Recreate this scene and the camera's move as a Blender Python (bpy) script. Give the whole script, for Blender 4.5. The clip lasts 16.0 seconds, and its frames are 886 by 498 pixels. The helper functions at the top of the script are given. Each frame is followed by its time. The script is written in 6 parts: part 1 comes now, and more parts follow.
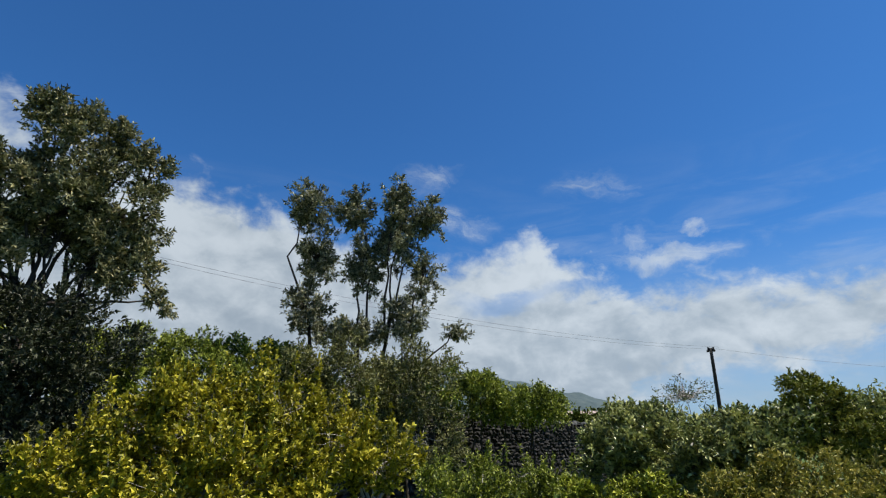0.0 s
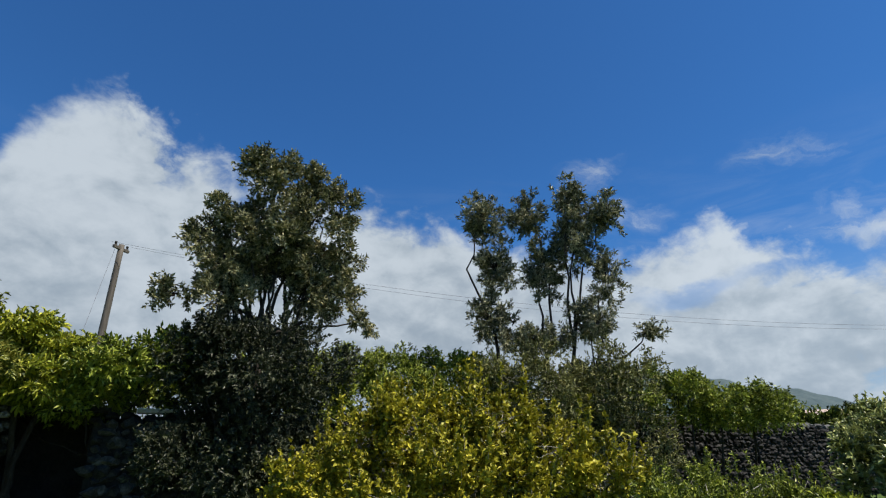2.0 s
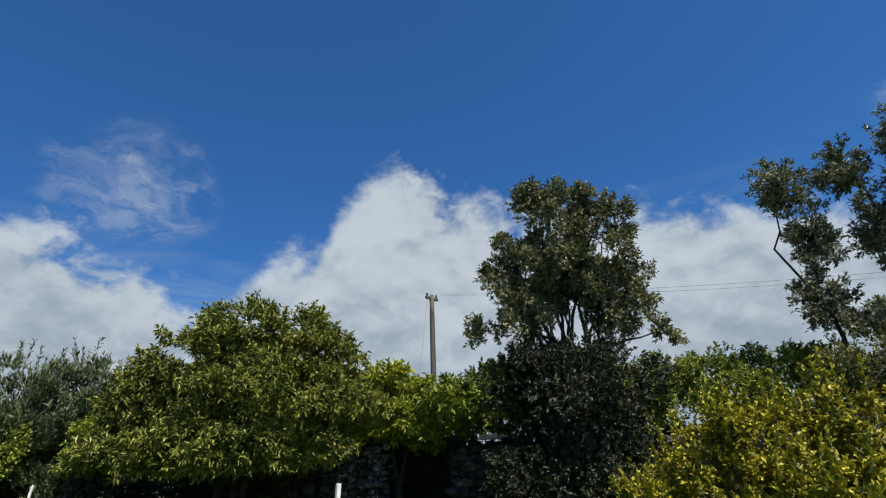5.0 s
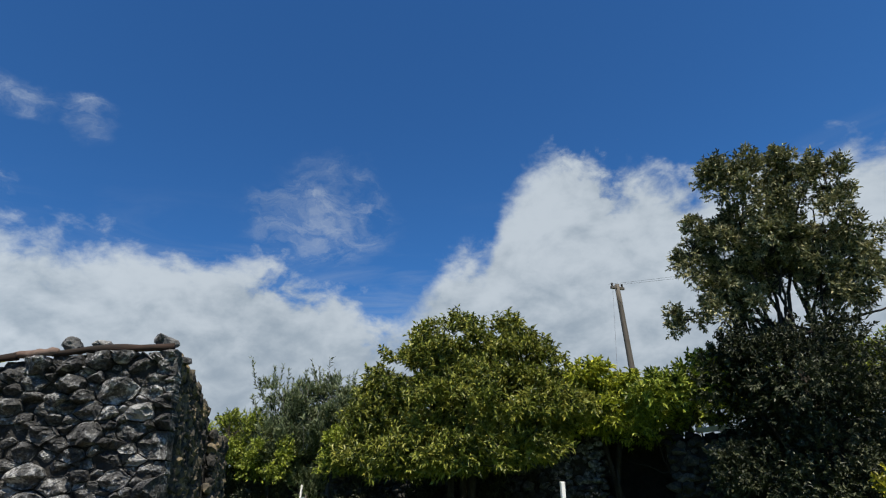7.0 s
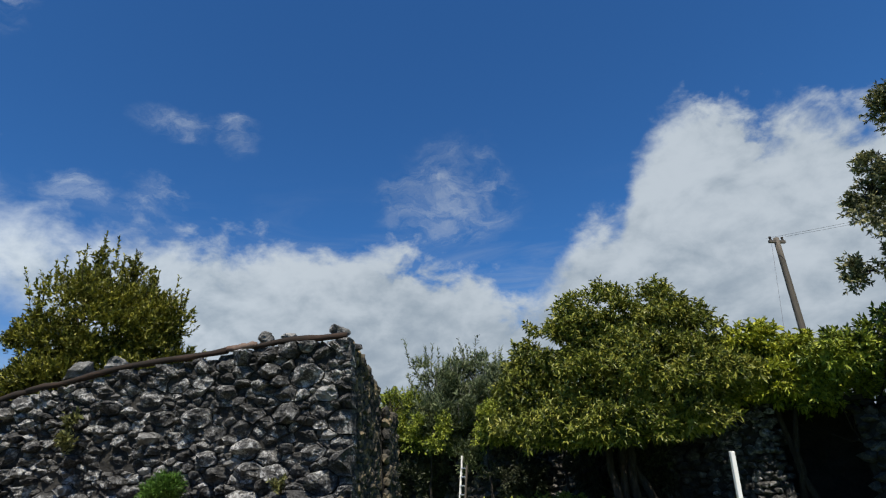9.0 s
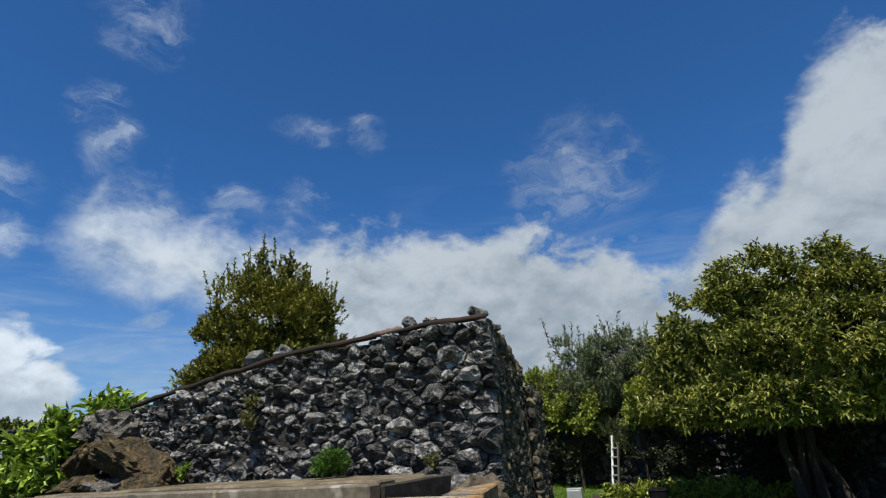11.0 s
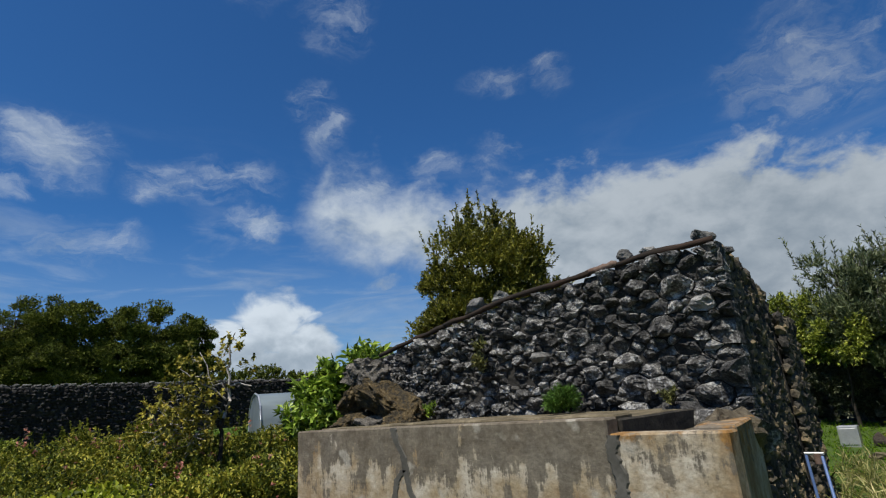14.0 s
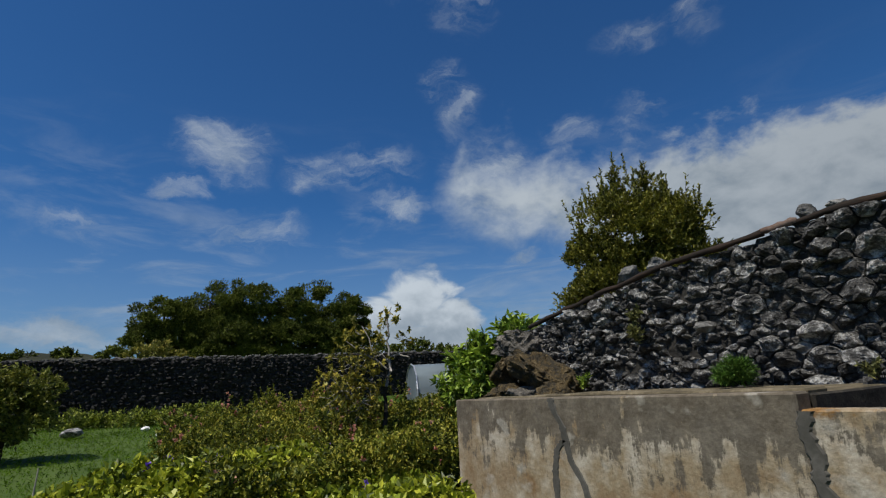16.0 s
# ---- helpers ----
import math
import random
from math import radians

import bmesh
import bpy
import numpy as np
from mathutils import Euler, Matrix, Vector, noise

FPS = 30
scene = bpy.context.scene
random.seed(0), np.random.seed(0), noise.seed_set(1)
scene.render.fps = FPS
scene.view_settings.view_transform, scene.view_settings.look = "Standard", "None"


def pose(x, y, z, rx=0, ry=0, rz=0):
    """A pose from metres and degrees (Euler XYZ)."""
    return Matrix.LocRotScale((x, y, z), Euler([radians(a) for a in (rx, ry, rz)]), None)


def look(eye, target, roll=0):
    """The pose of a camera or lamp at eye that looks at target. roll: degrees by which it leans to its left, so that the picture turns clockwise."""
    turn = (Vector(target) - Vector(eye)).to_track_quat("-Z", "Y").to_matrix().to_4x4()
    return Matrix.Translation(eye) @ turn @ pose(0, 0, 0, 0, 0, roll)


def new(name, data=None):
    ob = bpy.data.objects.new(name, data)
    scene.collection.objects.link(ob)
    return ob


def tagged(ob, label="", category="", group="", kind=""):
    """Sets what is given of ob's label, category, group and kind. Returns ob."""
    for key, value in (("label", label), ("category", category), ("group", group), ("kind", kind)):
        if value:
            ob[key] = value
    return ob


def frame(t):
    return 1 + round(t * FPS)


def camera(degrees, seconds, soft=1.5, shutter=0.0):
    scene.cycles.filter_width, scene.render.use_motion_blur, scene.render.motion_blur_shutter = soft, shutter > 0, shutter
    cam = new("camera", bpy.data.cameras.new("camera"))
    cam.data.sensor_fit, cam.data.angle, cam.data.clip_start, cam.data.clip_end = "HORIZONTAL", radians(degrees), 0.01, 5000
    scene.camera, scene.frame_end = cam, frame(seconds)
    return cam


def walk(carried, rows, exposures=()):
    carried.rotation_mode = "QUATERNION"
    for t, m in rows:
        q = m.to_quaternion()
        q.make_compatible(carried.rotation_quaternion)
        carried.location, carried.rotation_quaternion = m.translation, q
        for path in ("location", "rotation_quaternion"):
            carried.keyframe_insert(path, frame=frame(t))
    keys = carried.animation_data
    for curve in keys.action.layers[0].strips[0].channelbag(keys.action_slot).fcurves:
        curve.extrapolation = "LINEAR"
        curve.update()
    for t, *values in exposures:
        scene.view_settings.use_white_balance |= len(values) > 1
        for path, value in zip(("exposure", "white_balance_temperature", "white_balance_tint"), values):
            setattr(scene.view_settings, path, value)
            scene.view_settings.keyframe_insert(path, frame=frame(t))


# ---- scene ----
# Camera: a slow hand-held turn to the left, about 135 degrees.
cam = camera(78.41, 16.0, soft=1.2)


def carried_pose(yaw, pitch, roll, x, y, z):
    ya, pi = radians(yaw), radians(pitch)
    way = Vector((-math.sin(ya) * math.cos(pi), math.cos(ya) * math.cos(pi), math.sin(pi)))
    eye = Vector((x, y, z))
    return look(eye, eye + way, roll)


# seconds, yaw, pitch, roll, x, y, z
PATH = [
    (0.0, -77.46, 19.62, -0.27, 0.102, 0.125, 1.503),
    (0.5, -74.25, 19.93, -0.52, 0.156, 0.199, 1.500),
    (1.0, -68.85, 19.98, 0.04, 0.185, 0.287, 1.520),
    (1.5, -64.02, 20.01, -0.22, 0.192, 0.368, 1.551),
    (2.0, -58.93, 20.36, -0.82, 0.149, 0.419, 1.559),
    (2.5, -54.66, 20.83, -1.00, 0.132, 0.427, 1.569),
    (3.0, -49.37, 21.25, -0.81, 0.104, 0.445, 1.560),
    (3.5, -43.98, 21.80, -1.51, 0.075, 0.449, 1.551),
    (4.0, -38.43, 22.11, -2.16, 0.030, 0.443, 1.561),
    (4.5, -33.65, 22.40, -2.62, -0.045, 0.408, 1.579),
    (7.0, -9.58, 23.09, -3.98, -0.599, -0.010, 1.715),
    (7.5, -6.05, 22.80, -4.00, -0.647, -0.055, 1.727),
    (8.0, -1.85, 22.72, -4.14, -0.703, -0.113, 1.723),
    (8.5, 1.83, 22.21, -4.11, -0.728, -0.167, 1.717),
    (9.0, 5.21, 21.49, -4.11, -0.738, -0.207, 1.707),
    (11.5, 23.46, 19.98, -3.95, -0.771, -0.149, 1.696),
    (12.0, 26.83, 19.08, -4.82, -0.785, -0.124, 1.689),
    (12.5, 30.44, 17.90, -5.13, -0.799, -0.109, 1.678),
    (13.0, 33.35, 16.64, -5.57, -0.815, -0.107, 1.666),
    (13.5, 37.68, 15.89, -5.04, -0.819, -0.098, 1.666),
    (14.0, 42.56, 16.24, -4.18, -0.840, -0.108, 1.664),
    (14.5, 46.12, 16.28, -4.13, -0.861, -0.111, 1.661),
    (15.0, 50.00, 15.63, -4.72, -0.888, -0.142, 1.660),
    (15.5, 53.84, 15.22, -4.04, -0.899, -0.150, 1.656),
    (16.0, 57.76, 14.41, -3.21, -0.921, -0.164, 1.654)]
walk(cam, [(row[0], carried_pose(*row[1:])) for row in PATH],
     exposures=[(0.0, 0.57), (4.5, 0.50), (9.0, 0.45), (12.5, 0.33), (14.5, 0.10), (16.0, -0.12)])

# World: clear sky with a bank of cumulus, and one sun.
SUN_WAY = Vector((0.07, -0.66, 1.3)).normalized()      # towards the sun
SUN_EL = math.asin(SUN_WAY.z)
SUN_AZ = math.atan2(SUN_WAY.x, SUN_WAY.y)

# The long cumulus bank: heading (degrees to the left of +y) and height over the horizon of its upper and lower edge
BANK_TOP = [(-125, 14.0), (-109, 14.4), (-102.5, 14.8), (-97.2, 14.0), (-94.2, 16.6), (-91, 17.9), (-88, 20.3), (-83, 19), (-78, 18.3), (-71, 19.5), (-64, 21.5), (-60, 23.4),
            (-54.5, 23.7), (-49.7, 24.6), (-44, 25), (-37.5, 26.2), (-34.7, 27.5), (-30, 27.9), (-27.3, 30.3), (-24.3, 32.6), (-22, 31.0), (-19, 28.8), (-16.5, 26), (-14.9, 22.6),
            (-11.5, 21.9), (-8.8, 20.8), (-6.7, 18.6), (-4.7, 16.5), (-3.1, 15.7), (0, 17.6), (4.5, 19.1), (8, 20.8), (10.6, 22.3), (15, 21.5), (18, 22.4), (27.8, 21.9), (33.3, 22.5),
            (37, 22.4), (41, 21.6), (45.8, 23.2), (51.2, 24.2), (55.3, 25.4), (57, 21.2), (59, 18.5), (61.5, 10)]
BANK_FOOT = [(-125, 7), (-108, 6), (-101, 5.2), (-96, 3), (-92, -8), (39, -8), (43, 11.5), (46, 14), (51, 14.6), (55, 16), (59, 17.5), (61.5, 20)]
# blue gaps in the bank
GAPS = [(-83, 14.0, 4.5, 1.0), (-92, 14.6, 4, 0.8)]
SCATTER = [
    (52, 22, 6.5, 4.5, 0.67), (94, 5.6, 10, 2.2, 1.00), (-101, 17.3, 8, 1.9, 0.85),
    (80.8, 24.0, 7.0, 4.6, 0.60), (85.2, 19.7, 3.6, 1.5, 0.66), (-97.5, 19.0, 3.4, 1.8, 0.6), (62.5, 19, 5.5, 2.2, 0.60), (-104.2, 19.9, 2.2, 0.9, 0.65),
    (5, 26.2, 9.5, 8, 0.42), (66, 23, 8, 3.2, 0.41), (77, 16.5, 6.5, 3, 0.45), (71, 22.5, 5.5, 2.6, 0.43),
    (57.2, 30.8, 3.4, 2.8, 0.42), (54.6, 28.0, 3.4, 3.2, 0.36), (43, 25.4, 5, 2.6, 0.30), (37, 24.2, 4, 2.4, 0.28), (48, 12.3, 3.4, 1.4, 0.4)]
# one crisp low cumulus: three heaped heads and a flat base
HEAP = [(60.4, 8.9, 3.8, 3.7), (57.4, 6.8, 4.2, 2.7), (64.4, 6.8, 4.4, 2.5), (61.0, 4.8, 7.2, 1.8)]
WISP = [
    (35, 32.7, 6.2, 2.0, 0.345), (28.4, 32.8, 3.4, 2.4, 0.31), (53.5, 39.5, 6.3, 5.5, 0.33), (92.9, 15.6, 4.8, 2.1, 0.39),
    (-96.7, 18.6, 5.6, 2.9, 0.41), (-95, 25, 6.4, 2.6, 0.31), (-75.9, 27.2, 5.0, 3.1, 0.31), (-78, 22, 7.0, 2.6, 0.33),
    (65, 43, 8.4, 3.9, 0.31), (-0.5, 27, 5.6, 6.5, 0.30), (35, 26.3, 4, 1.6, 0.3)]

world = bpy.data.worlds.new("sky")
scene.world = world
world.use_nodes = True
wn, wl = world.node_tree.nodes, world.node_tree.links
wn.clear()


def wnode(kind, **values):
    n = wn.new(kind)
    for key, value in values.items():
        if key == "op":
            n.operation = value
        else:
            n.inputs[int(key[1:])].default_value = value
    return n


def wmath(op, a, b=None, c=None):
    n = wnode("ShaderNodeMath", op=op)
    for i, v in enumerate((a, b, c)):
        if v is None:
            continue
        if isinstance(v, (int, float)):
            n.inputs[i].default_value = v
        else:
            wl.new(v, n.inputs[i])
    return n.outputs[0]


def wrange(value, a, b, c, d, smooth=True):
    n = wn.new("ShaderNodeMapRange")
    n.interpolation_type = "SMOOTHSTEP" if smooth else "LINEAR"
    wl.new(value, n.inputs[0])
    for i, v in zip((1, 2, 3, 4), (a, b, c, d)):
        n.inputs[i].default_value = v
    return n.outputs[0]


def wnoise(vector, scale, detail, rough, distortion=0.0):
    n = wn.new("ShaderNodeTexNoise")
    wl.new(vector, n.inputs["Vector"])
    n.inputs["Scale"].default_value, n.inputs["Detail"].default_value = scale, detail
    n.inputs["Roughness"].default_value, n.inputs["Distortion"].default_value = rough, distortion
    return n


sky = wn.new("ShaderNodeTexSky")
sky.sky_type, sky.sun_disc = "NISHITA", False
sky.sun_elevation, sky.sun_rotation = SUN_EL, SUN_AZ
sky.altitude, sky.air_density, sky.dust_density, sky.ozone_density = 200, 0.9, 0.25, 3.0
coord = wn.new("ShaderNodeTexCoord").outputs["Generated"]
sep = wn.new("ShaderNodeSeparateXYZ")
wl.new(coord, sep.inputs[0])
heading = wmath("MULTIPLY", wmath("ARCTAN2", wmath("MULTIPLY", sep.outputs[0], -1.0), sep.outputs[1]), 57.2958)
height = wmath("MULTIPLY", wmath("ARCSINE", sep.outputs[2]), 57.2958)
flat = wn.new("ShaderNodeCombineXYZ")
wl.new(heading, flat.inputs[0]), wl.new(height, flat.inputs[1])
stretch = wnode("ShaderNodeVectorMath", op="MULTIPLY")
wl.new(coord, stretch.inputs[0])
stretch.inputs[1].default_value = (1, 1, 1.5)
billow = wnoise(stretch.outputs[0], 7.0, 7, 0.58, 0.25)
puffs = wnoise(stretch.outputs[0], 13.0, 8, 0.56, 0.35)
drift = wnode("ShaderNodeVectorMath", op="MULTIPLY_ADD")
wl.new(billow.outputs["Color"], drift.inputs[0])
drift.inputs[1].default_value, drift.inputs[2].default_value = (9, 7, 0), (-4.5, -3.5, 0)
swirl = wnode("ShaderNodeVectorMath", op="MULTIPLY_ADD")
wl.new(puffs.outputs["Color"], swirl.inputs[0])
swirl.inputs[1].default_value, swirl.inputs[2].default_value = (6, 3.6, 0), (-3, -1.8, 0)
drifted = wnode("ShaderNodeVectorMath", op="ADD")
wl.new(flat.outputs[0], drifted.inputs[0]), wl.new(drift.outputs[0], drifted.inputs[1])
place = wnode("ShaderNodeVectorMath", op="ADD")
wl.new(drifted.outputs[0], place.inputs[0]), wl.new(swirl.outputs[0], place.inputs[1])
higher = wnode("ShaderNodeVectorMath", op="ADD")
wl.new(stretch.outputs[0], higher.inputs[0])
higher.inputs[1].default_value = (0.0, -0.012, 0.035)
above = wnoise(higher.outputs[0], 13.0, 8, 0.56, 0.35)
streak = wnode("ShaderNodeVectorMath", op="MULTIPLY")
wl.new(coord, streak.inputs[0])
streak.inputs[1].default_value = (1.2, 1.6, 7)
cirrus = wnoise(streak.outputs[0], 3.2, 7, 0.6, 0.6)


def edge(stops, value):
    """Height of a cloud edge along the heading, as a run of ramps."""
    r = wn.new("ShaderNodeValToRGB")
    lo, hi = stops[0][0], stops[-1][0]
    e = r.color_ramp.elements
    while len(e) < len(stops):
        e.new(0.5)
    for k, (a, h) in enumerate(stops):
        v = (h + 10) / 50
        e[k].position, e[k].color = (a - lo) / (hi - lo), (v, v, v, 1)
    wl.new(wrange(value, lo, hi, 0.0, 1.0, False), r.inputs[0])
    return wmath("MULTIPLY_ADD", r.outputs[0], 50.0, -10.0)


loose = wnode("ShaderNodeVectorMath", op="MULTIPLY_ADD")
wl.new(puffs.outputs["Color"], loose.inputs[0])
loose.inputs[1].default_value, loose.inputs[2].default_value = (6.5, 0, 0), (-3.25, 0, 0)
along = wnode("ShaderNodeVectorMath", op="ADD")
wl.new(flat.outputs[0], along.inputs[0]), wl.new(loose.outputs[0], along.inputs[1])
way = wn.new("ShaderNodeSeparateXYZ")
wl.new(along.outputs[0], way.inputs[0])
cut = 22
upper = wn.new("ShaderNodeMix")
wl.new(wrange(way.outputs[0], BANK_TOP[cut][0] - 0.05, BANK_TOP[cut][0] + 0.05, 0.0, 1.0, False), upper.inputs[0])
wl.new(edge(BANK_TOP[:cut + 1], way.outputs[0]), upper.inputs[2]), wl.new(edge(BANK_TOP[cut:], way.outputs[0]), upper.inputs[3])
fine = wnoise(stretch.outputs[0], 30.0, 6, 0.6, 0.3)
fray = wmath("ADD", wmath("ADD", wmath("MULTIPLY", wmath("SUBTRACT", puffs.outputs["Fac"], 0.5), 8.0), wmath("MULTIPLY", wmath("SUBTRACT", billow.outputs["Fac"], 0.5), 6.0)),
             wmath("MULTIPLY", wmath("SUBTRACT", fine.outputs["Fac"], 0.5), 4.0))
under = wmath("ADD", wmath("SUBTRACT", upper.outputs[0], height), fray)
over = wmath("ADD", wmath("SUBTRACT", height, edge(BANK_FOOT, way.outputs[0])), fray)
# the bank thins out towards its left end
thin = wrange(heading, 24.0, 52.0, 1.0, 0.42)
thick = wmath("MULTIPLY", wrange(wmath("MULTIPLY", under, thin), -1.2, 3.0, 0.0, 1.0), wrange(wmath("MULTIPLY", over, thin), -1.2, 2.6, 0.0, 1.0))
thick = wmath("MULTIPLY", thick, wrange(wmath("ADD", billow.outputs["Fac"], wmath("MULTIPLY", under, 0.05)), 0.34, 0.52, 0.72, 1.0))
for a, e, sa, se in GAPS:
    v = wnode("ShaderNodeVectorMath", op="MULTIPLY_ADD")
    wl.new(place.outputs[0], v.inputs[0])
    v.inputs[1].default_value, v.inputs[2].default_value = (1 / sa, 1 / se, 0), (-a / sa, -e / se, 0)
    r = wnode("ShaderNodeVectorMath", op="LENGTH")
    wl.new(v.outputs[0], r.inputs[0])
    thick = wmath("MULTIPLY", thick, wrange(r.outputs["Value"], 0.2, 1.5, 0.5, 1.0))
veil = wmath("MULTIPLY", wrange(cirrus.outputs["Fac"], 0.44, 0.76, 0.0, 0.55), wrange(height, 4.0, 30.0, 1.0, 0.0))
thick = wmath("MAXIMUM", thick, veil)
# torn fair-weather scraps: soft patches combed into strands
turned = wn.new("ShaderNodeMapping")
wl.new(drifted.outputs[0], turned.inputs[0])
turned.inputs["Rotation"].default_value = (0, 0, radians(-28))
turned.inputs["Scale"].default_value = (0.085, 0.21, 1)
strands = wnoise(turned.outputs[0], 1.7, 8, 0.66, 0.4)
scraps = None
for a, e, sa, se, weight in SCATTER + WISP:
    v = wnode("ShaderNodeVectorMath", op="MULTIPLY_ADD")
    wl.new(drifted.outputs[0], v.inputs[0])
    v.inputs[1].default_value, v.inputs[2].default_value = (1 / sa, 1 / se, 0), (-a / sa, -e / se, 0)
    r = wnode("ShaderNodeVectorMath", op="LENGTH")
    wl.new(v.outputs[0], r.inputs[0])
    one = wrange(r.outputs["Value"], 0.0, 1.3, min(1.0, 0.18 + weight * 0.78), 0.0)
    scraps = one if scraps is None else wmath("MAXIMUM", scraps, one)
torn = wrange(wmath("ADD", scraps, wmath("MULTIPLY", wmath("SUBTRACT", strands.outputs["Fac"], 0.5), wrange(scraps, 0.0, 0.4, 0.0, 1.8))), 0.1, 1.1, 0.0, 0.78)
thick = wmath("MAXIMUM", thick, torn)
nudge = wnode("ShaderNodeVectorMath", op="MULTIPLY_ADD")
wl.new(puffs.outputs["Color"], nudge.inputs[0])
nudge.inputs[1].default_value, nudge.inputs[2].default_value = (7, 5, 0), (-3.5, -2.5, 0)
heaped = wnode("ShaderNodeVectorMath", op="ADD")
wl.new(flat.outputs[0], heaped.inputs[0]), wl.new(nudge.outputs[0], heaped.inputs[1])
heap = None
for a, e, sa, se in HEAP:
    v = wnode("ShaderNodeVectorMath", op="MULTIPLY_ADD")
    wl.new(heaped.outputs[0], v.inputs[0])
    v.inputs[1].default_value, v.inputs[2].default_value = (1 / sa, 1 / se, 0), (-a / sa, -e / se, 0)
    r = wnode("ShaderNodeVectorMath", op="LENGTH")
    wl.new(v.outputs[0], r.inputs[0])
    one = wrange(r.outputs["Value"], 0.62, 1.14, 1.0, 0.0)
    heap = one if heap is None else wmath("MAXIMUM", heap, one)
thick = wmath("MAXIMUM", thick, heap)
# cloud body: bright heads, greyer bellies
relief = wmath("SUBTRACT", puffs.outputs["Fac"], above.outputs["Fac"])
body = wmath("ADD", wmath("MULTIPLY", relief, 0.6), wmath("MULTIPLY_ADD", billow.outputs["Fac"], 0.8, 0.25))
lift = wrange(height, 4.0, 22.0, -0.15, 0.08, False)
shade = wrange(wmath("ADD", wmath("ADD", body, lift), wmath("MULTIPLY", heap, wrange(height, 5.0, 11.5, 0.0, 0.24))), 0.34, 0.86, 0.0, 1.0)
# sunlit heads of the heap
glint = wmath("MULTIPLY", wmath("MULTIPLY", heap, shade), 0.16)
tone = wn.new("ShaderNodeMix")
tone.data_type = "RGBA"
wl.new(shade, tone.inputs["Factor"])
tone.inputs[6].default_value, tone.inputs[7].default_value = (0.215, 0.265, 0.32, 1), (0.375, 0.422, 0.47, 1)
bg_sky, bg_cloud = wn.new("ShaderNodeBackground"), wn.new("ShaderNodeBackground")
clear = wn.new("ShaderNodeMix")
clear.data_type, clear.blend_type = "RGBA", "MULTIPLY"
clear.inputs["Factor"].default_value = 1.0
wl.new(sky.outputs[0], clear.inputs[6])
clear.inputs[7].default_value = (0.42, 0.96, 1.46, 1)
# pale haze low over the horizon
haze = wn.new("ShaderNodeMix")
haze.data_type = "RGBA"
wl.new(wmath("MULTIPLY", wrange(height, 0.0, 20.0, 0.5, 0.0), wrange(heading, -100.0, -50.0, 1.7, 1.0)), haze.inputs["Factor"]), wl.new(clear.outputs[2], haze.inputs[6])
haze.inputs[7].default_value = (3.9, 5.2, 6.6, 1)
wl.new(haze.outputs[2], bg_sky.inputs[0])
bg_sky.inputs[1].default_value = 0.062
wl.new(tone.outputs[2], bg_cloud.inputs[0])
# clouds opposite the sun are lit full in the face
wl.new(wmath("MULTIPLY", wmath("ADD", glint, 1.0), wmath("MULTIPLY", wrange(heading, 12.0, 62.0, 1.0, 1.3), wrange(heading, -96.0, -68.0, 1.12, 1.0))), bg_cloud.inputs[1])
mixed = wn.new("ShaderNodeMixShader")
wl.new(thick, mixed.inputs[0]), wl.new(bg_sky.outputs[0], mixed.inputs[1]), wl.new(bg_cloud.outputs[0], mixed.inputs[2])
wl.new(mixed.outputs[0], wn.new("ShaderNodeOutputWorld").inputs[0])

sun = new("sun", bpy.data.lights.new("sun", "SUN"))
sun.data.energy, sun.data.angle, sun.data.color = 5.0, radians(0.53), (1.0, 0.94, 0.83)
sun.matrix_world = look(SUN_WAY * 60, (0, 0, 0))


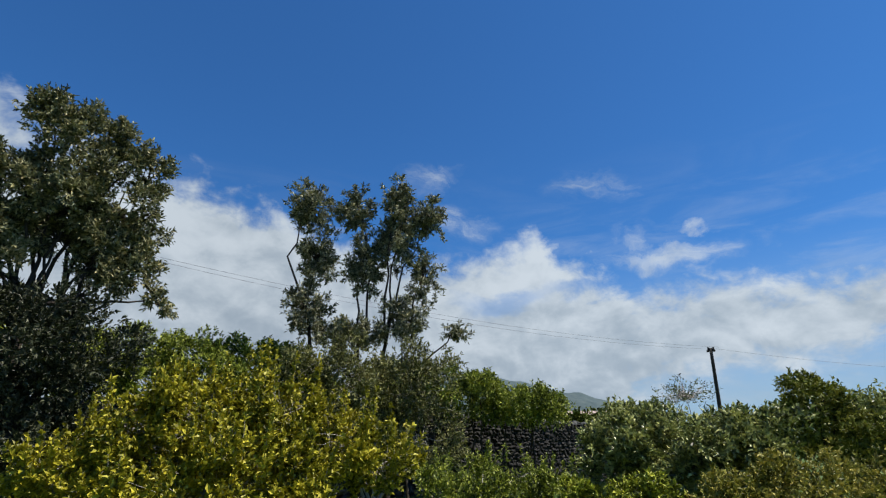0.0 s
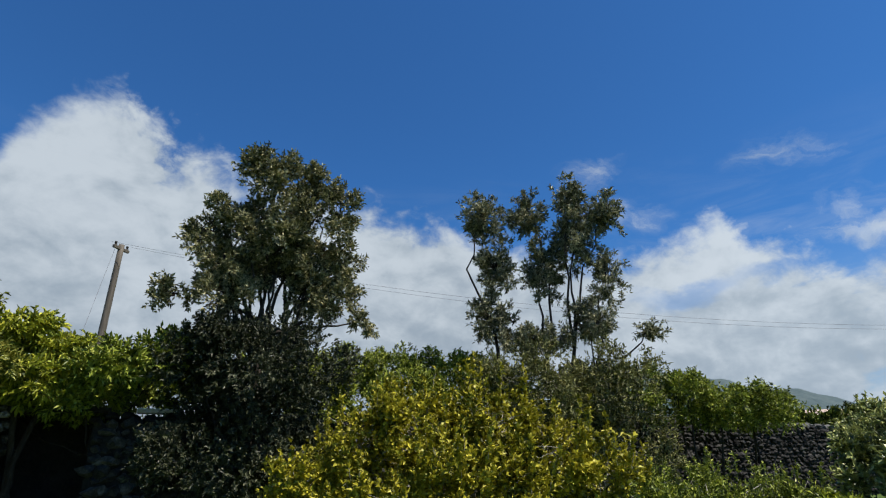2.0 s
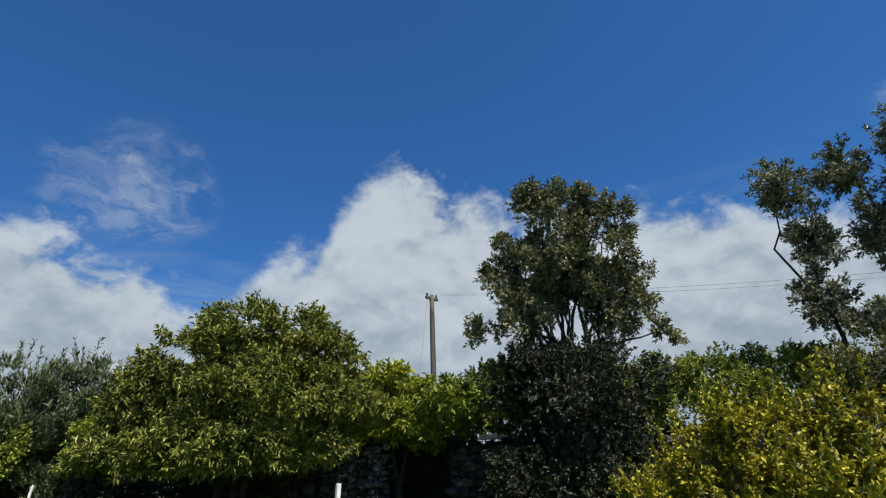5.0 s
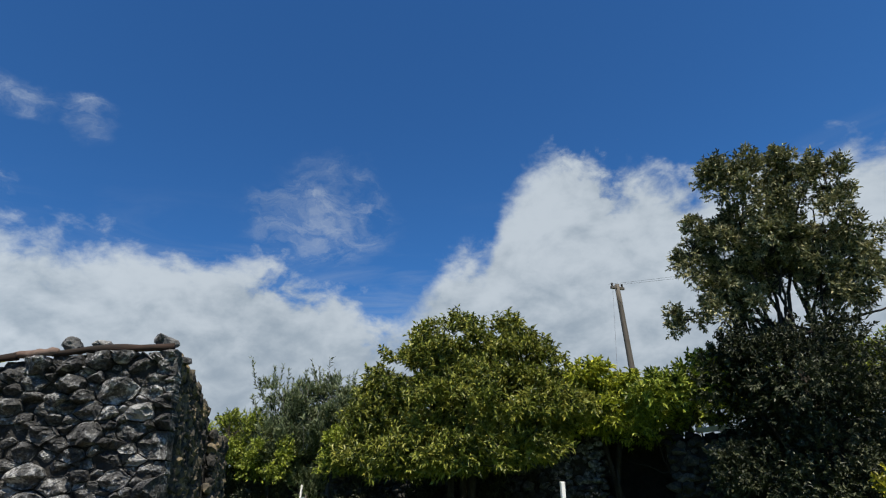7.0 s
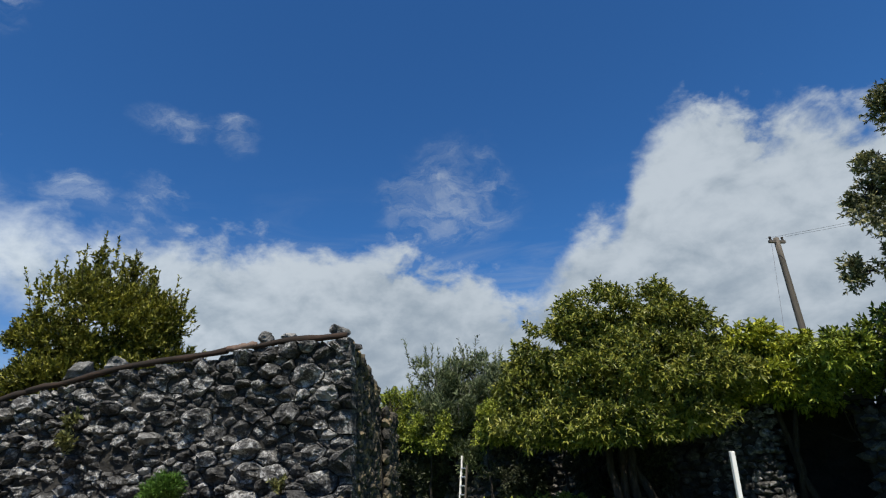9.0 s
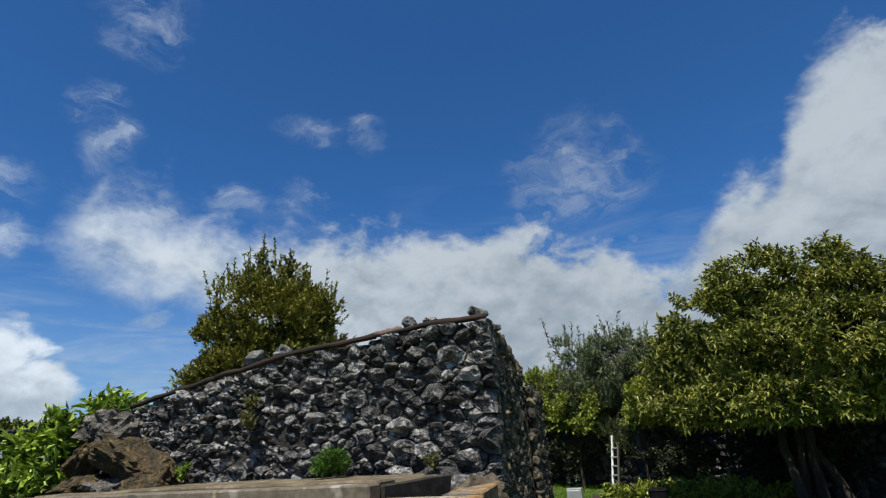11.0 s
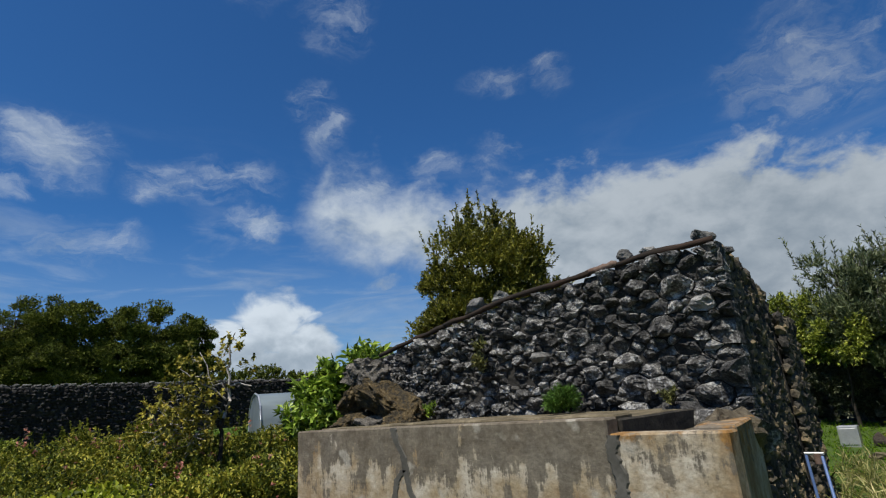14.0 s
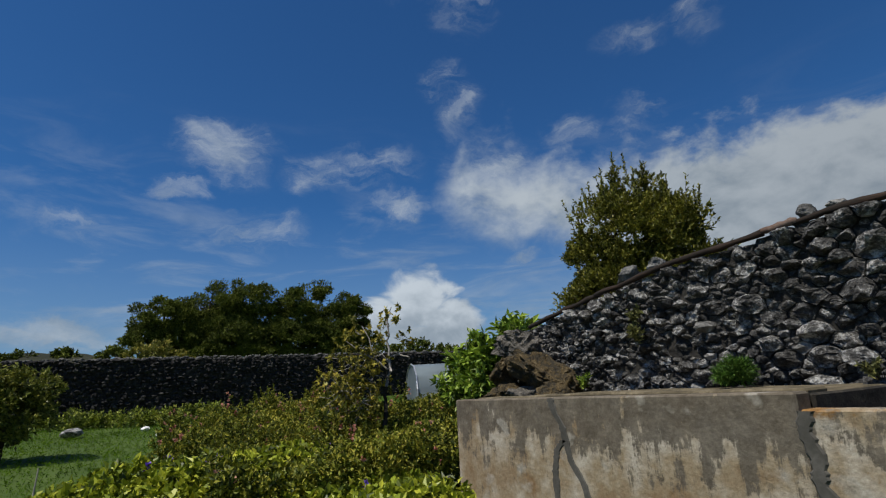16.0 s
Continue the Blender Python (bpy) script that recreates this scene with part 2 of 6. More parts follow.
# ---------------------------------------------------------------- materials
def surface(name, colours, scale=6.0, rough=0.85, bump=0.3, bump_scale=None, fine=4.0, metal=0.0, spec=0.3, island=0.0, thing=0.0,
            stretch=(1, 1, 1), detail=6, fixed=False, span=0.6):
    """A solid surface: a noise runs through the colours, a finer one adds grain and relief."""
    m = bpy.data.materials.new(name)
    m.use_nodes = True
    n, l = m.node_tree.nodes, m.node_tree.links
    b = n["Principled BSDF"]
    b.inputs["Roughness"].default_value, b.inputs["Metallic"].default_value = rough, metal
    b.inputs["Specular IOR Level"].default_value = spec
    tc = n.new("ShaderNodeTexCoord")
    mp = n.new("ShaderNodeMapping")
    mp.inputs["Scale"].default_value = stretch
    l.new(n.new("ShaderNodeNewGeometry").outputs["Position"] if fixed else tc.outputs["Object"], mp.inputs[0])
    a, c = n.new("ShaderNodeTexNoise"), n.new("ShaderNodeTexNoise")
    for t, s, d in ((a, scale, detail), (c, scale * fine, 5)):
        l.new(mp.outputs[0], t.inputs["Vector"])
        t.inputs["Scale"].default_value, t.inputs["Detail"].default_value, t.inputs["Roughness"].default_value = s, d, 0.62
    add = n.new("ShaderNodeMath")
    add.operation = "MULTIPLY_ADD"
    l.new(c.outputs["Fac"], add.inputs[0])
    add.inputs[1].default_value = 0.45
    l.new(a.outputs["Fac"], add.inputs[2])
    last = add.outputs[0]
    for source, amount in (("Geometry", island), ("ObjectInfo", thing)):
        if amount:
            g = n.new("ShaderNodeNewGeometry") if source == "Geometry" else n.new("ShaderNodeObjectInfo")
            k = n.new("ShaderNodeMath")
            k.operation = "MULTIPLY_ADD"
            l.new(g.outputs["Random Per Island" if source == "Geometry" else "Random"], k.inputs[0])
            k.inputs[1].default_value = amount
            l.new(last, k.inputs[2])
            sub = n.new("ShaderNodeMath")
            sub.operation = "SUBTRACT"
            l.new(k.outputs[0], sub.inputs[0])
            sub.inputs[1].default_value = amount / 2
            last = sub.outputs[0]
    ramp = n.new("ShaderNodeValToRGB")
    e = ramp.color_ramp.elements
    while len(e) < len(colours):
        e.new(0.5)
    for i, col in enumerate(colours):
        e[i].position = 0.42 + span * i / max(1, len(colours) - 1)
        e[i].color = (*col, 1)
    l.new(last, ramp.inputs[0])
    l.new(ramp.outputs[0], b.inputs["Base Color"])
    bp = n.new("ShaderNodeBump")
    bp.inputs["Strength"].default_value = bump
    bp.inputs["Distance"].default_value = bump_scale or 0.02
    l.new(add.outputs[0], bp.inputs["Height"])
    l.new(bp.outputs[0], b.inputs["Normal"])
    return m


def foliage(name, dark, mid, light, rough=0.5, through_light=0.3, spec=0.35, patch=1.4):
    """Leaves: each leaf its own tint, patches of the crown a little different, some light coming through."""
    m = bpy.data.materials.new(name)
    m.use_nodes = True
    n, l = m.node_tree.nodes, m.node_tree.links
    b, out = n["Principled BSDF"], n["Material Output"]
    b.inputs["Roughness"].default_value, b.inputs["Specular IOR Level"].default_value = rough, spec
    g, tc, t = n.new("ShaderNodeNewGeometry"), n.new("ShaderNodeTexCoord"), n.new("ShaderNodeTexNoise")
    l.new(tc.outputs["Object"], t.inputs["Vector"])
    t.inputs["Scale"].default_value, t.inputs["Detail"].default_value = patch, 3
    k = n.new("ShaderNodeMath")
    k.operation = "MULTIPLY_ADD"
    l.new(t.outputs["Fac"], k.inputs[0])
    k.inputs[1].default_value = 0.9
    half = n.new("ShaderNodeMath")
    half.operation = "MULTIPLY_ADD"
    l.new(g.outputs["Random Per Island"], half.inputs[0])
    half.inputs[1].default_value, half.inputs[2].default_value = 0.75, -0.32
    l.new(half.outputs[0], k.inputs[2])
    ramp = n.new("ShaderNodeValToRGB")
    e = ramp.color_ramp.elements
    e.new(0.5)
    for i, (p, col) in enumerate(((0.16, [0.5 * c for c in dark]), (0.5, [1.14 * c for c in mid]), (0.86, [1.15 * c for c in light]))):
        e[i].position, e[i].color = p, (*col, 1)
    l.new(k.outputs[0], ramp.inputs[0])
    l.new(ramp.outputs[0], b.inputs["Base Color"])
    tr, mix = n.new("ShaderNodeBsdfTranslucent"), n.new("ShaderNodeMixShader")
    l.new(ramp.outputs[0], tr.inputs[0])
    mix.inputs[0].default_value = through_light * 0.7
    l.new(b.outputs[0], mix.inputs[1]), l.new(tr.outputs[0], mix.inputs[2]), l.new(mix.outputs[0], out.inputs[0])
    return m


# ---------------------------------------------------------------- building helpers
def part(name, bm, material, parent=None, label=""):
    me = bpy.data.meshes.new(name)
    bm.to_mesh(me)
    bm.free()
    me.materials.append(material)
    ob = new(name, me)
    if parent:
        ob.parent = parent
    return tagged(ob, label)


def raw(name, verts, faces, material, parent=None, label="", smooth=False):
    """A mesh object from arrays: verts (n, 3), faces (m, 3 or 4)."""
    verts, faces = np.asarray(verts, np.float32), np.asarray(faces, np.int32)
    me = bpy.data.meshes.new(name)
    k = faces.shape[1]
    me.vertices.add(len(verts)), me.loops.add(faces.size), me.polygons.add(len(faces))
    me.vertices.foreach_set("co", verts.ravel())
    me.loops.foreach_set("vertex_index", faces.ravel())
    me.polygons.foreach_set("loop_start", np.arange(0, faces.size, k, dtype=np.int32))
    me.polygons.foreach_set("use_smooth", np.full(len(faces), smooth))
    me.update(calc_edges=True)
    me.validate()
    me.materials.append(material)
    ob = new(name, me)
    if parent:
        ob.parent = parent
    return tagged(ob, label)


def empty(name, x, y, z, label, category, group="", kind=""):
    ob = new(name)
    ob.matrix_world = pose(x, y, z)
    ob.empty_display_size = 0.1
    return tagged(ob, label, category, group, kind)


def ground_z(x, y):
    """The garden climbs gently away from the camera towards the far wall and the ladder."""
    return 0.042 * np.clip(-np.asarray(x) - 1, 0, 60) + 0.034 * np.clip(np.asarray(y) - 2, 0, 60)


def unit(v):
    return v / np.maximum(np.linalg.norm(v, axis=-1, keepdims=True), 1e-9)


def leaf_arrays(rng, tips, ways, per, length, width, spread=0.8, curl=0.25, jitter=0.35, droop=0.0):
    """per leaves fan out from each tip: pointed, folded along the midrib, drooping a little."""
    n = len(tips) * per
    w = unit(np.repeat(ways, per, 0))
    p = np.repeat(tips, per, 0) + w * length * rng.uniform(-1.1, 0.5, (n, 1))
    d = unit(w + spread * rng.normal(size=(n, 3)))
    side = unit(np.cross(d, rng.normal(size=(n, 3)) * 0.6 + [0, 0, 1]))
    up = np.cross(side, d)
    ln = length * (1 + jitter * rng.uniform(-1, 1, (n, 1)))
    wd = width * (1 + jitter * rng.uniform(-1, 1, (n, 1)))
    mid = p + d * ln * 0.48
    a = mid + side * wd * 0.5 + up * wd * curl
    b = mid - side * wd * 0.5 + up * wd * curl
    tip = p + d * ln - up * ln * 0.12 - np.array([0, 0, droop]) * ln
    verts = np.stack([p, a, tip, b], 1).reshape(-1, 3)
    base = np.arange(n)[:, None] * 4
    faces = np.concatenate([base + [0, 1, 2], base + [0, 2, 3]], 1).reshape(-1, 3)
    return verts, faces


def tube(path, radii, sides=6):
    """A tapered tube along a path, as (verts, quads)."""
    path, radii = np.asarray(path, float), np.asarray(radii, float)
    way = unit(np.gradient(path, axis=0))
    ref = np.where(np.abs(way[:, 2:3]) > 0.9, [[1.0, 0, 0]], [[0, 0, 1.0]])
    u = unit(np.cross(way, ref))
    v = np.cross(way, u)
    ang = np.linspace(0, 2 * np.pi, sides, endpoint=False)
    ring = path[:, None] + radii[:, None, None] * (np.cos(ang)[None, :, None] * u[:, None] + np.sin(ang)[None, :, None] * v[:, None])
    verts = ring.reshape(-1, 3)
    i, j = np.meshgrid(np.arange(len(path) - 1), np.arange(sides), indexing="ij")
    a, b = i * sides + j, i * sides + (j + 1) % sides
    return verts, np.stack([a, b, b + sides, a + sides], -1).reshape(-1, 4)


def joined(pieces):
    verts, faces, at = [], [], 0
    for v, f in pieces:
        verts.append(v), faces.append(f + at)
        at += len(v)
    return np.concatenate(verts), np.concatenate(faces)


def bent(rng, a, b, r0, r1, steps=7, sway=0.12, sag=0.0, sides=6):
    """A limb from a to b, bowed at random, tapering from r0 to r1."""
    a, b = np.asarray(a, float), np.asarray(b, float)
    s = np.linspace(0, 1, steps)[:, None]
    long = np.linalg.norm(b - a)
    side = rng.normal(size=3) * sway * long
    wob = rng.normal(size=(steps, 3)) * sway * 0.18 * long * np.sin(np.pi * s)
    path = a + (b - a) * s + side * np.sin(np.pi * s) * 0.5 + wob + np.array([0, 0, sag * long]) * np.sin(np.pi * s)
    return tube(path, r0 + (r1 - r0) * s[:, 0] ** 0.8, sides)


def shoots(rng, masses, count, shell=0.55, up=0.35, clump=0.32, low=-0.7, clumps=9, layer=1.0):
    """Shoot tips on uneven clumps spread over egg-shaped masses (x, y, z, half width, half height): tips and their ways."""
    tips, ways = [], []
    area = np.array([m[3] * (m[3] + m[4]) for m in masses])
    for m, n in zip(masses, np.maximum(20, count * area / area.sum()).astype(int)):
        c, r = np.array(m[:3]), np.array([m[3], m[3], m[4]])
        k = max(4, int(clumps * (0.6 + m[3])))
        d = unit(rng.normal(size=(k, 3)))
        d[:, 2] = np.maximum(d[:, 2], low)
        centre = c + d * r * rng.uniform(shell, 0.95, (k, 1))
        size = clump * rng.uniform(0.65, 1.35, (k, 1)) * r.mean() ** 0.6
        which = rng.integers(0, k, n)
        e = unit(rng.normal(size=(n, 3)) + [0, 0, up])
        tips.append(centre[which] + e * [1, 1, layer] * size[which] * rng.uniform(0.45, 1.05, (n, 1)))
        ways.append(unit(e + 0.6 * d[which] + [0, 0, up]))
    return np.concatenate(tips), np.concatenate(ways)


def plant(name, label, category, base, masses, leaf, bark, seed, shoots_n=1500, per=6, length=0.12, width=0.04, stems=3, stem_r=0.05,
          spread=0.8, shell=0.55, up=0.35, clump=0.32, low=-0.7, clumps=14, twigs=40, group="", curl=0.25, layer=1.0, wide=False, sprigs=0, sprig_long=0.3, droop=0.0):
    """A tree or shrub: stems and limbs that run into leafy masses, one crown of many leaves, optional upright sprigs."""
    rng = np.random.default_rng(seed)
    x, y = base
    z = float(ground_z(x, y))
    top = empty(name, x, y, z, label, category, group)
    o = np.array([x, y, z])
    masses = [tuple(m) for m in masses]
    tips, ways = shoots(rng, masses, shoots_n, shell, up, clump, low, clumps, layer)
    ok = tips[:, 2] > ground_z(tips[:, 0], tips[:, 1]) + 0.03
    tips, ways = tips[ok], ways[ok]
    wood = []
    for i in rng.integers(0, len(tips), sprigs):
        if tips[i, 2] < max(m[2] for m in masses) - 0.55 * np.ptp([m[2] for m in masses]) - 0.1:
            continue
        grow = unit(ways[i] + [0, 0, 1.6]) * sprig_long * rng.uniform(0.5, 1.2)
        tips = np.concatenate([tips, tips[i] + grow * np.linspace(0.3, 1, 4)[:, None]])
        ways = np.concatenate([ways, np.repeat(unit(grow)[None], 4, 0)])
        wood.append(bent(rng, tips[i] - o, tips[i] + grow - o, stem_r * 0.12, stem_r * 0.05, 4, 0.06, sides=4))
    big = [np.array(m[:3]) for m in masses]
    if wide:
        for m in masses:
            foot = np.array([m[0] + rng.normal() * 0.15, m[1] + rng.normal() * 0.15, 0])
            foot[2] = float(ground_z(foot[0], foot[1])) - 0.05
            raw("stem", *bent(rng, foot - o, np.array(m[:3]) - o + [0, 0, m[4] * 0.4], stem_r, stem_r * 0.25, 8, 0.05), bark, top, smooth=True)
    for s in range(0 if wide else stems):
        foot = np.array([rng.normal() * stem_r * 2, rng.normal() * stem_r * 2, -0.05])
        aim = big[s % len(big)] - o
        fork = foot + (aim - foot) * rng.uniform(0.45, 0.65)
        wood.append(bent(rng, foot, fork, stem_r, stem_r * 0.7, 8, 0.07, sides=8))
        for m in masses[s::stems]:
            end = np.array(m[:3]) - o
            wood.append(bent(rng, fork, end + [0, 0, m[4] * 0.4], stem_r * 0.62, stem_r * 0.16, 8, 0.1))
    for i in rng.integers(0, len(tips), twigs):
        near = min(big, key=lambda c: np.sum((c - tips[i]) ** 2))
        wood.append(bent(rng, near - o + rng.normal(size=3) * 0.05, tips[i] - o, stem_r * 0.2, stem_r * 0.06, 5, 0.1, sides=4))
    if wood:
        twiggy = raw("twigs" if wide else "trunk", *joined(wood), bark, top, smooth=True)
        if wide:
            tagged(twiggy, kind="stuff")
    v, f = leaf_arrays(rng, tips - o, ways, per, length, width, spread, curl, droop=droop)
    raw("crown", v, f, leaf, top)
    return top


def stone_shape(seed, squash=(1, 1, 1), sub=2):
    """A rough lava stone about one metre across, its facets broken and uneven."""
    bm = bmesh.new()
    bmesh.ops.create_icosphere(bm, subdivisions=sub, radius=0.5)
    rnd = random.Random(seed)
    cuts = [(Vector((rnd.gauss(0, 1), rnd.gauss(0, 1), rnd.gauss(0, 1))).normalized(), rnd.uniform(0.24, 0.42)) for _ in range(12)]
    for v in bm.verts:
        for d, depth in cuts:
            over = v.co.dot(d) - depth
            if over > 0:
                v.co -= d * over
        v.co *= 1.12 + 0.30 * noise.noise(v.co * 3.1 + Vector((seed * 3.7, 1.3, seed))) + 0.14 * noise.noise(v.co * 8.3 + Vector((seed, 5.1, seed * 2.1)))
        v.co = Vector((v.co.x * squash[0], v.co.y * squash[1], v.co.z * squash[2]))
    return bm


def stone_arrays(seed, sub=1):
    bm = stone_shape(seed, sub=sub)
    bm.verts.ensure_lookup_table()
    v = np.array([p.co[:] for p in bm.verts])
    f = np.array([[w.index for w in face.verts] for face in bm.faces])
    bm.free()
    return v, f


def rubble(rng, shapes, spots, sizes, turns=None):
    """Many stones as one set of arrays: spots (n, 3), sizes (n, 3)."""
    out = []
    for p, s in zip(spots, sizes):
        v, f = shapes[rng.integers(0, len(shapes))]
        a, b = rng.uniform(0, 6.28), rng.uniform(-0.5, 0.5)
        r = np.array(Euler((b, a, rng.uniform(-0.5, 0.5))).to_matrix())
        out.append(((v @ r.T) * s + p, f))
    return joined(out)


def box(bm, lo, hi):
    m = Matrix.Translation([(a + b) / 2 for a, b in zip(lo, hi)]) @ Matrix.Diagonal([*(b - a for a, b in zip(lo, hi)), 1])
    return bmesh.ops.create_cube(bm, size=1, matrix=m)["verts"]


def soften(bm, width, segments=2):
    bmesh.ops.bevel(bm, geom=bm.edges[:], offset=width, segments=segments, affect="EDGES", profile=0.6)


# ---------------------------------------------------------------- the materials of this place
LAVA = surface("lava_stone", [(0.014, 0.014, 0.014), (0.042, 0.041, 0.040), (0.11, 0.108, 0.104), (0.46, 0.455, 0.44)], 9, 0.93, 1.0, 0.06, 4, spec=0.25, thing=0.2, fixed=True, span=0.52)
LAVA_CHIP = surface("lava_chips", [(0.016, 0.015, 0.015), (0.045, 0.044, 0.042), (0.11, 0.107, 0.102), (0.46, 0.45, 0.44)], 9, 0.93, 1.0, 0.05, 5, spec=0.25, island=0.25, fixed=True, span=0.55)
# north wall stone with the shade of trees and creepers in its colour
LAVA_SHADY = surface("shade_toned_lava_stone", [(0.018, 0.017, 0.015), (0.045, 0.042, 0.037), (0.09, 0.083, 0.072), (0.2, 0.185, 0.16)], 6, 0.95, 0.8, 0.03, 5, spec=0.15, island=0.3, fixed=True)
OCHRE_ROCK = surface("ochre_lichened_rock", [(0.02, 0.018, 0.014), (0.055, 0.047, 0.033), (0.115, 0.082, 0.038), (0.27, 0.22, 0.14)], 7, 0.95, 1.0, 0.09, 4, spec=0.2)
GREY_ROCK = surface("grey_rough_rock", [(0.03, 0.028, 0.026), (0.095, 0.088, 0.078), (0.17, 0.155, 0.135), (0.34, 0.32, 0.28)], 7, 0.95, 1.0, 0.09, 4, spec=0.2)
LAVA_PALE = surface("pale_stone", [(0.05, 0.05, 0.049), (0.16, 0.157, 0.15), (0.42, 0.41, 0.39)], 9, 0.9, 0.9, 0.04, 5, spec=0.25, thing=0.2, fixed=True)
# far walls and cappings; also darkened for shade under the creepers
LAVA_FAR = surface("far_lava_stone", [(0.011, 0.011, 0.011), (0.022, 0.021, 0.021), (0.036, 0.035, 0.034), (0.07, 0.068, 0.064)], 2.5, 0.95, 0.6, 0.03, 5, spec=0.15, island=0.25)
LAVA_SIDE = surface("weathered_lava_stone", [(0.018, 0.017, 0.016), (0.05, 0.046, 0.04), (0.10, 0.085, 0.06), (0.25, 0.19, 0.11)], 4, 0.95, 1.0, 0.04, 5, spec=0.2, island=0.45)
LICHEN_CAP = surface("lichened_capping", [(0.04, 0.04, 0.038), (0.08, 0.08, 0.074), (0.15, 0.147, 0.138)], 3, 0.95, 0.7, 0.02, 5, island=0.25)
CORE = surface("earth_core", [(0.010, 0.010, 0.010), (0.03, 0.028, 0.025), (0.05, 0.046, 0.04)], 5, 1.0, 0.8, 0.04)
GROUND = surface("earth_and_turf", [(0.028, 0.05, 0.007), (0.046, 0.08, 0.010), (0.07, 0.105, 0.016)], 0.8, 0.95, 0.5, 0.05, 9)
RAIL_WOOD = surface("weathered_rail", [(0.008, 0.006, 0.005), (0.02, 0.014, 0.010), (0.062, 0.034, 0.023)], 3, 0.9, 0.6, 0.01, 5, stretch=(0.3, 3, 3))
TERRACOTTA = surface("rusty_rail", [(0.06, 0.036, 0.028), (0.13, 0.085, 0.066), (0.2, 0.15, 0.12)], 6, 0.9, 0.5, 0.01, 5)
BARK = surface("brown_bark", [(0.018, 0.014, 0.011), (0.04, 0.032, 0.025), (0.075, 0.062, 0.05)], 8, 0.95, 0.8, 0.02, 4, stretch=(2, 2, 0.5))
BARK_PALE = surface("pale_bark", [(0.16, 0.145, 0.125), (0.34, 0.31, 0.28), (0.55, 0.52, 0.48)], 8, 0.9, 0.5, 0.01, 4, stretch=(2, 2, 0.5))
POLE_WOOD = surface("pole_wood", [(0.05, 0.043, 0.034), (0.095, 0.082, 0.066), (0.145, 0.127, 0.104)], 3, 0.9, 0.5, 0.008, 6, stretch=(6, 6, 0.35))
POLE_DARK = surface("tarred_pole", [(0.012, 0.011, 0.010), (0.03, 0.026, 0.022), (0.05, 0.045, 0.04)], 3, 0.85, 0.5, 0.008, 6, stretch=(6, 6, 0.35))
METAL = surface("galvanised_metal", [(0.42, 0.43, 0.44), (0.55, 0.56, 0.57), (0.66, 0.67, 0.68)], 6, 0.45, 0.15, 0.003, 5, metal=0.75)
WHITE = surface("white_paint", [(0.62, 0.61, 0.58), (0.74, 0.73, 0.70), (0.82, 0.81, 0.79)], 5, 0.7, 0.25, 0.004, 6)
BLUE = surface("blue_plastic", [(0.06, 0.10, 0.24), (0.09, 0.15, 0.32), (0.13, 0.2, 0.38)], 6, 0.45, 0.1, 0.003, 6)
BLACK_PLASTIC = surface("black_plastic", [(0.004, 0.004, 0.005), (0.007, 0.007, 0.008), (0.013, 0.013, 0.013)], 6, 0.85, 0.1, 0.003, 6, spec=0.08)
# lava with the round tree's shade put into its colour
SHADED_LAVA = surface("shade_black_lava", [(0.004, 0.004, 0.004), (0.008, 0.008, 0.007), (0.016, 0.015, 0.013), (0.03, 0.03, 0.02)], 8, 0.95, 1.0, 0.04, 4, spec=0.08)
WIRE = surface("wire", [(0.10, 0.10, 0.11), (0.16, 0.16, 0.17)], 3, 0.6, 0)
HILL = surface("hazy_hill", [(0.03, 0.05, 0.055), (0.05, 0.075, 0.08), (0.075, 0.10, 0.10)], 0.02, 1.0, 0.0)
ROOF_TILE = surface("pale_roof_tiles", [(0.30, 0.22, 0.18), (0.42, 0.33, 0.28), (0.5, 0.42, 0.37)], 2, 0.9, 0.4)

POHUTUKAWA = foliage("dark_leathery_leaves", (0.060, 0.072, 0.030), (0.145, 0.150, 0.066), (0.39, 0.355, 0.19), 0.5, 0.11, 0.32)
THIN_LEAF = foliage("grey_green_leaves", (0.060, 0.074, 0.036), (0.155, 0.162, 0.085), (0.40, 0.375, 0.235), 0.5, 0.11, 0.32)
DRY_LEAF = foliage("olive_brown_leaves", (0.051, 0.061, 0.019), (0.125, 0.130, 0.039), (0.250, 0.243, 0.086), 0.6, 0.14)
# undergrowth leaves: the deep shade under the trees is put into their colour
SHADED_LEAF = foliage("shade_dark_leaves", (0.016, 0.022, 0.009), (0.036, 0.043, 0.02), (0.095, 0.1, 0.055), 0.5, 0.08, 0.3)
HEDGE_LEAF = foliage("fresh_green_leaves", (0.066, 0.098, 0.012), (0.172, 0.212, 0.025), (0.36, 0.385, 0.058), 0.5, 0.17)
YELLOW_LEAF = foliage("yellow_green_leaves", (0.115, 0.12, 0.007), (0.262, 0.24, 0.014), (0.42, 0.37, 0.034), 0.5, 0.17, 0.3, 2.2)
ROUND_LEAF = foliage("long_green_leaves", (0.062, 0.082, 0.012), (0.15, 0.172, 0.024), (0.275, 0.262, 0.05), 0.48, 0.14)
YTREE_LEAF = foliage("lime_leaves", (0.11, 0.145, 0.014), (0.25, 0.285, 0.026), (0.46, 0.45, 0.052), 0.5, 0.18)
GREY_LEAF = foliage("soft_grey_leaves", (0.050, 0.074, 0.030), (0.115, 0.145, 0.062), (0.225, 0.25, 0.13), 0.6, 0.14)
BEHIND_LEAF = foliage("olive_leaves", (0.066, 0.075, 0.012), (0.15, 0.152, 0.019), (0.28, 0.262, 0.04), 0.5, 0.14)
FIG_LEAF = foliage("bright_leaves", (0.076, 0.129, 0.014), (0.165, 0.257, 0.028), (0.332, 0.436, 0.064), 0.45, 0.35)
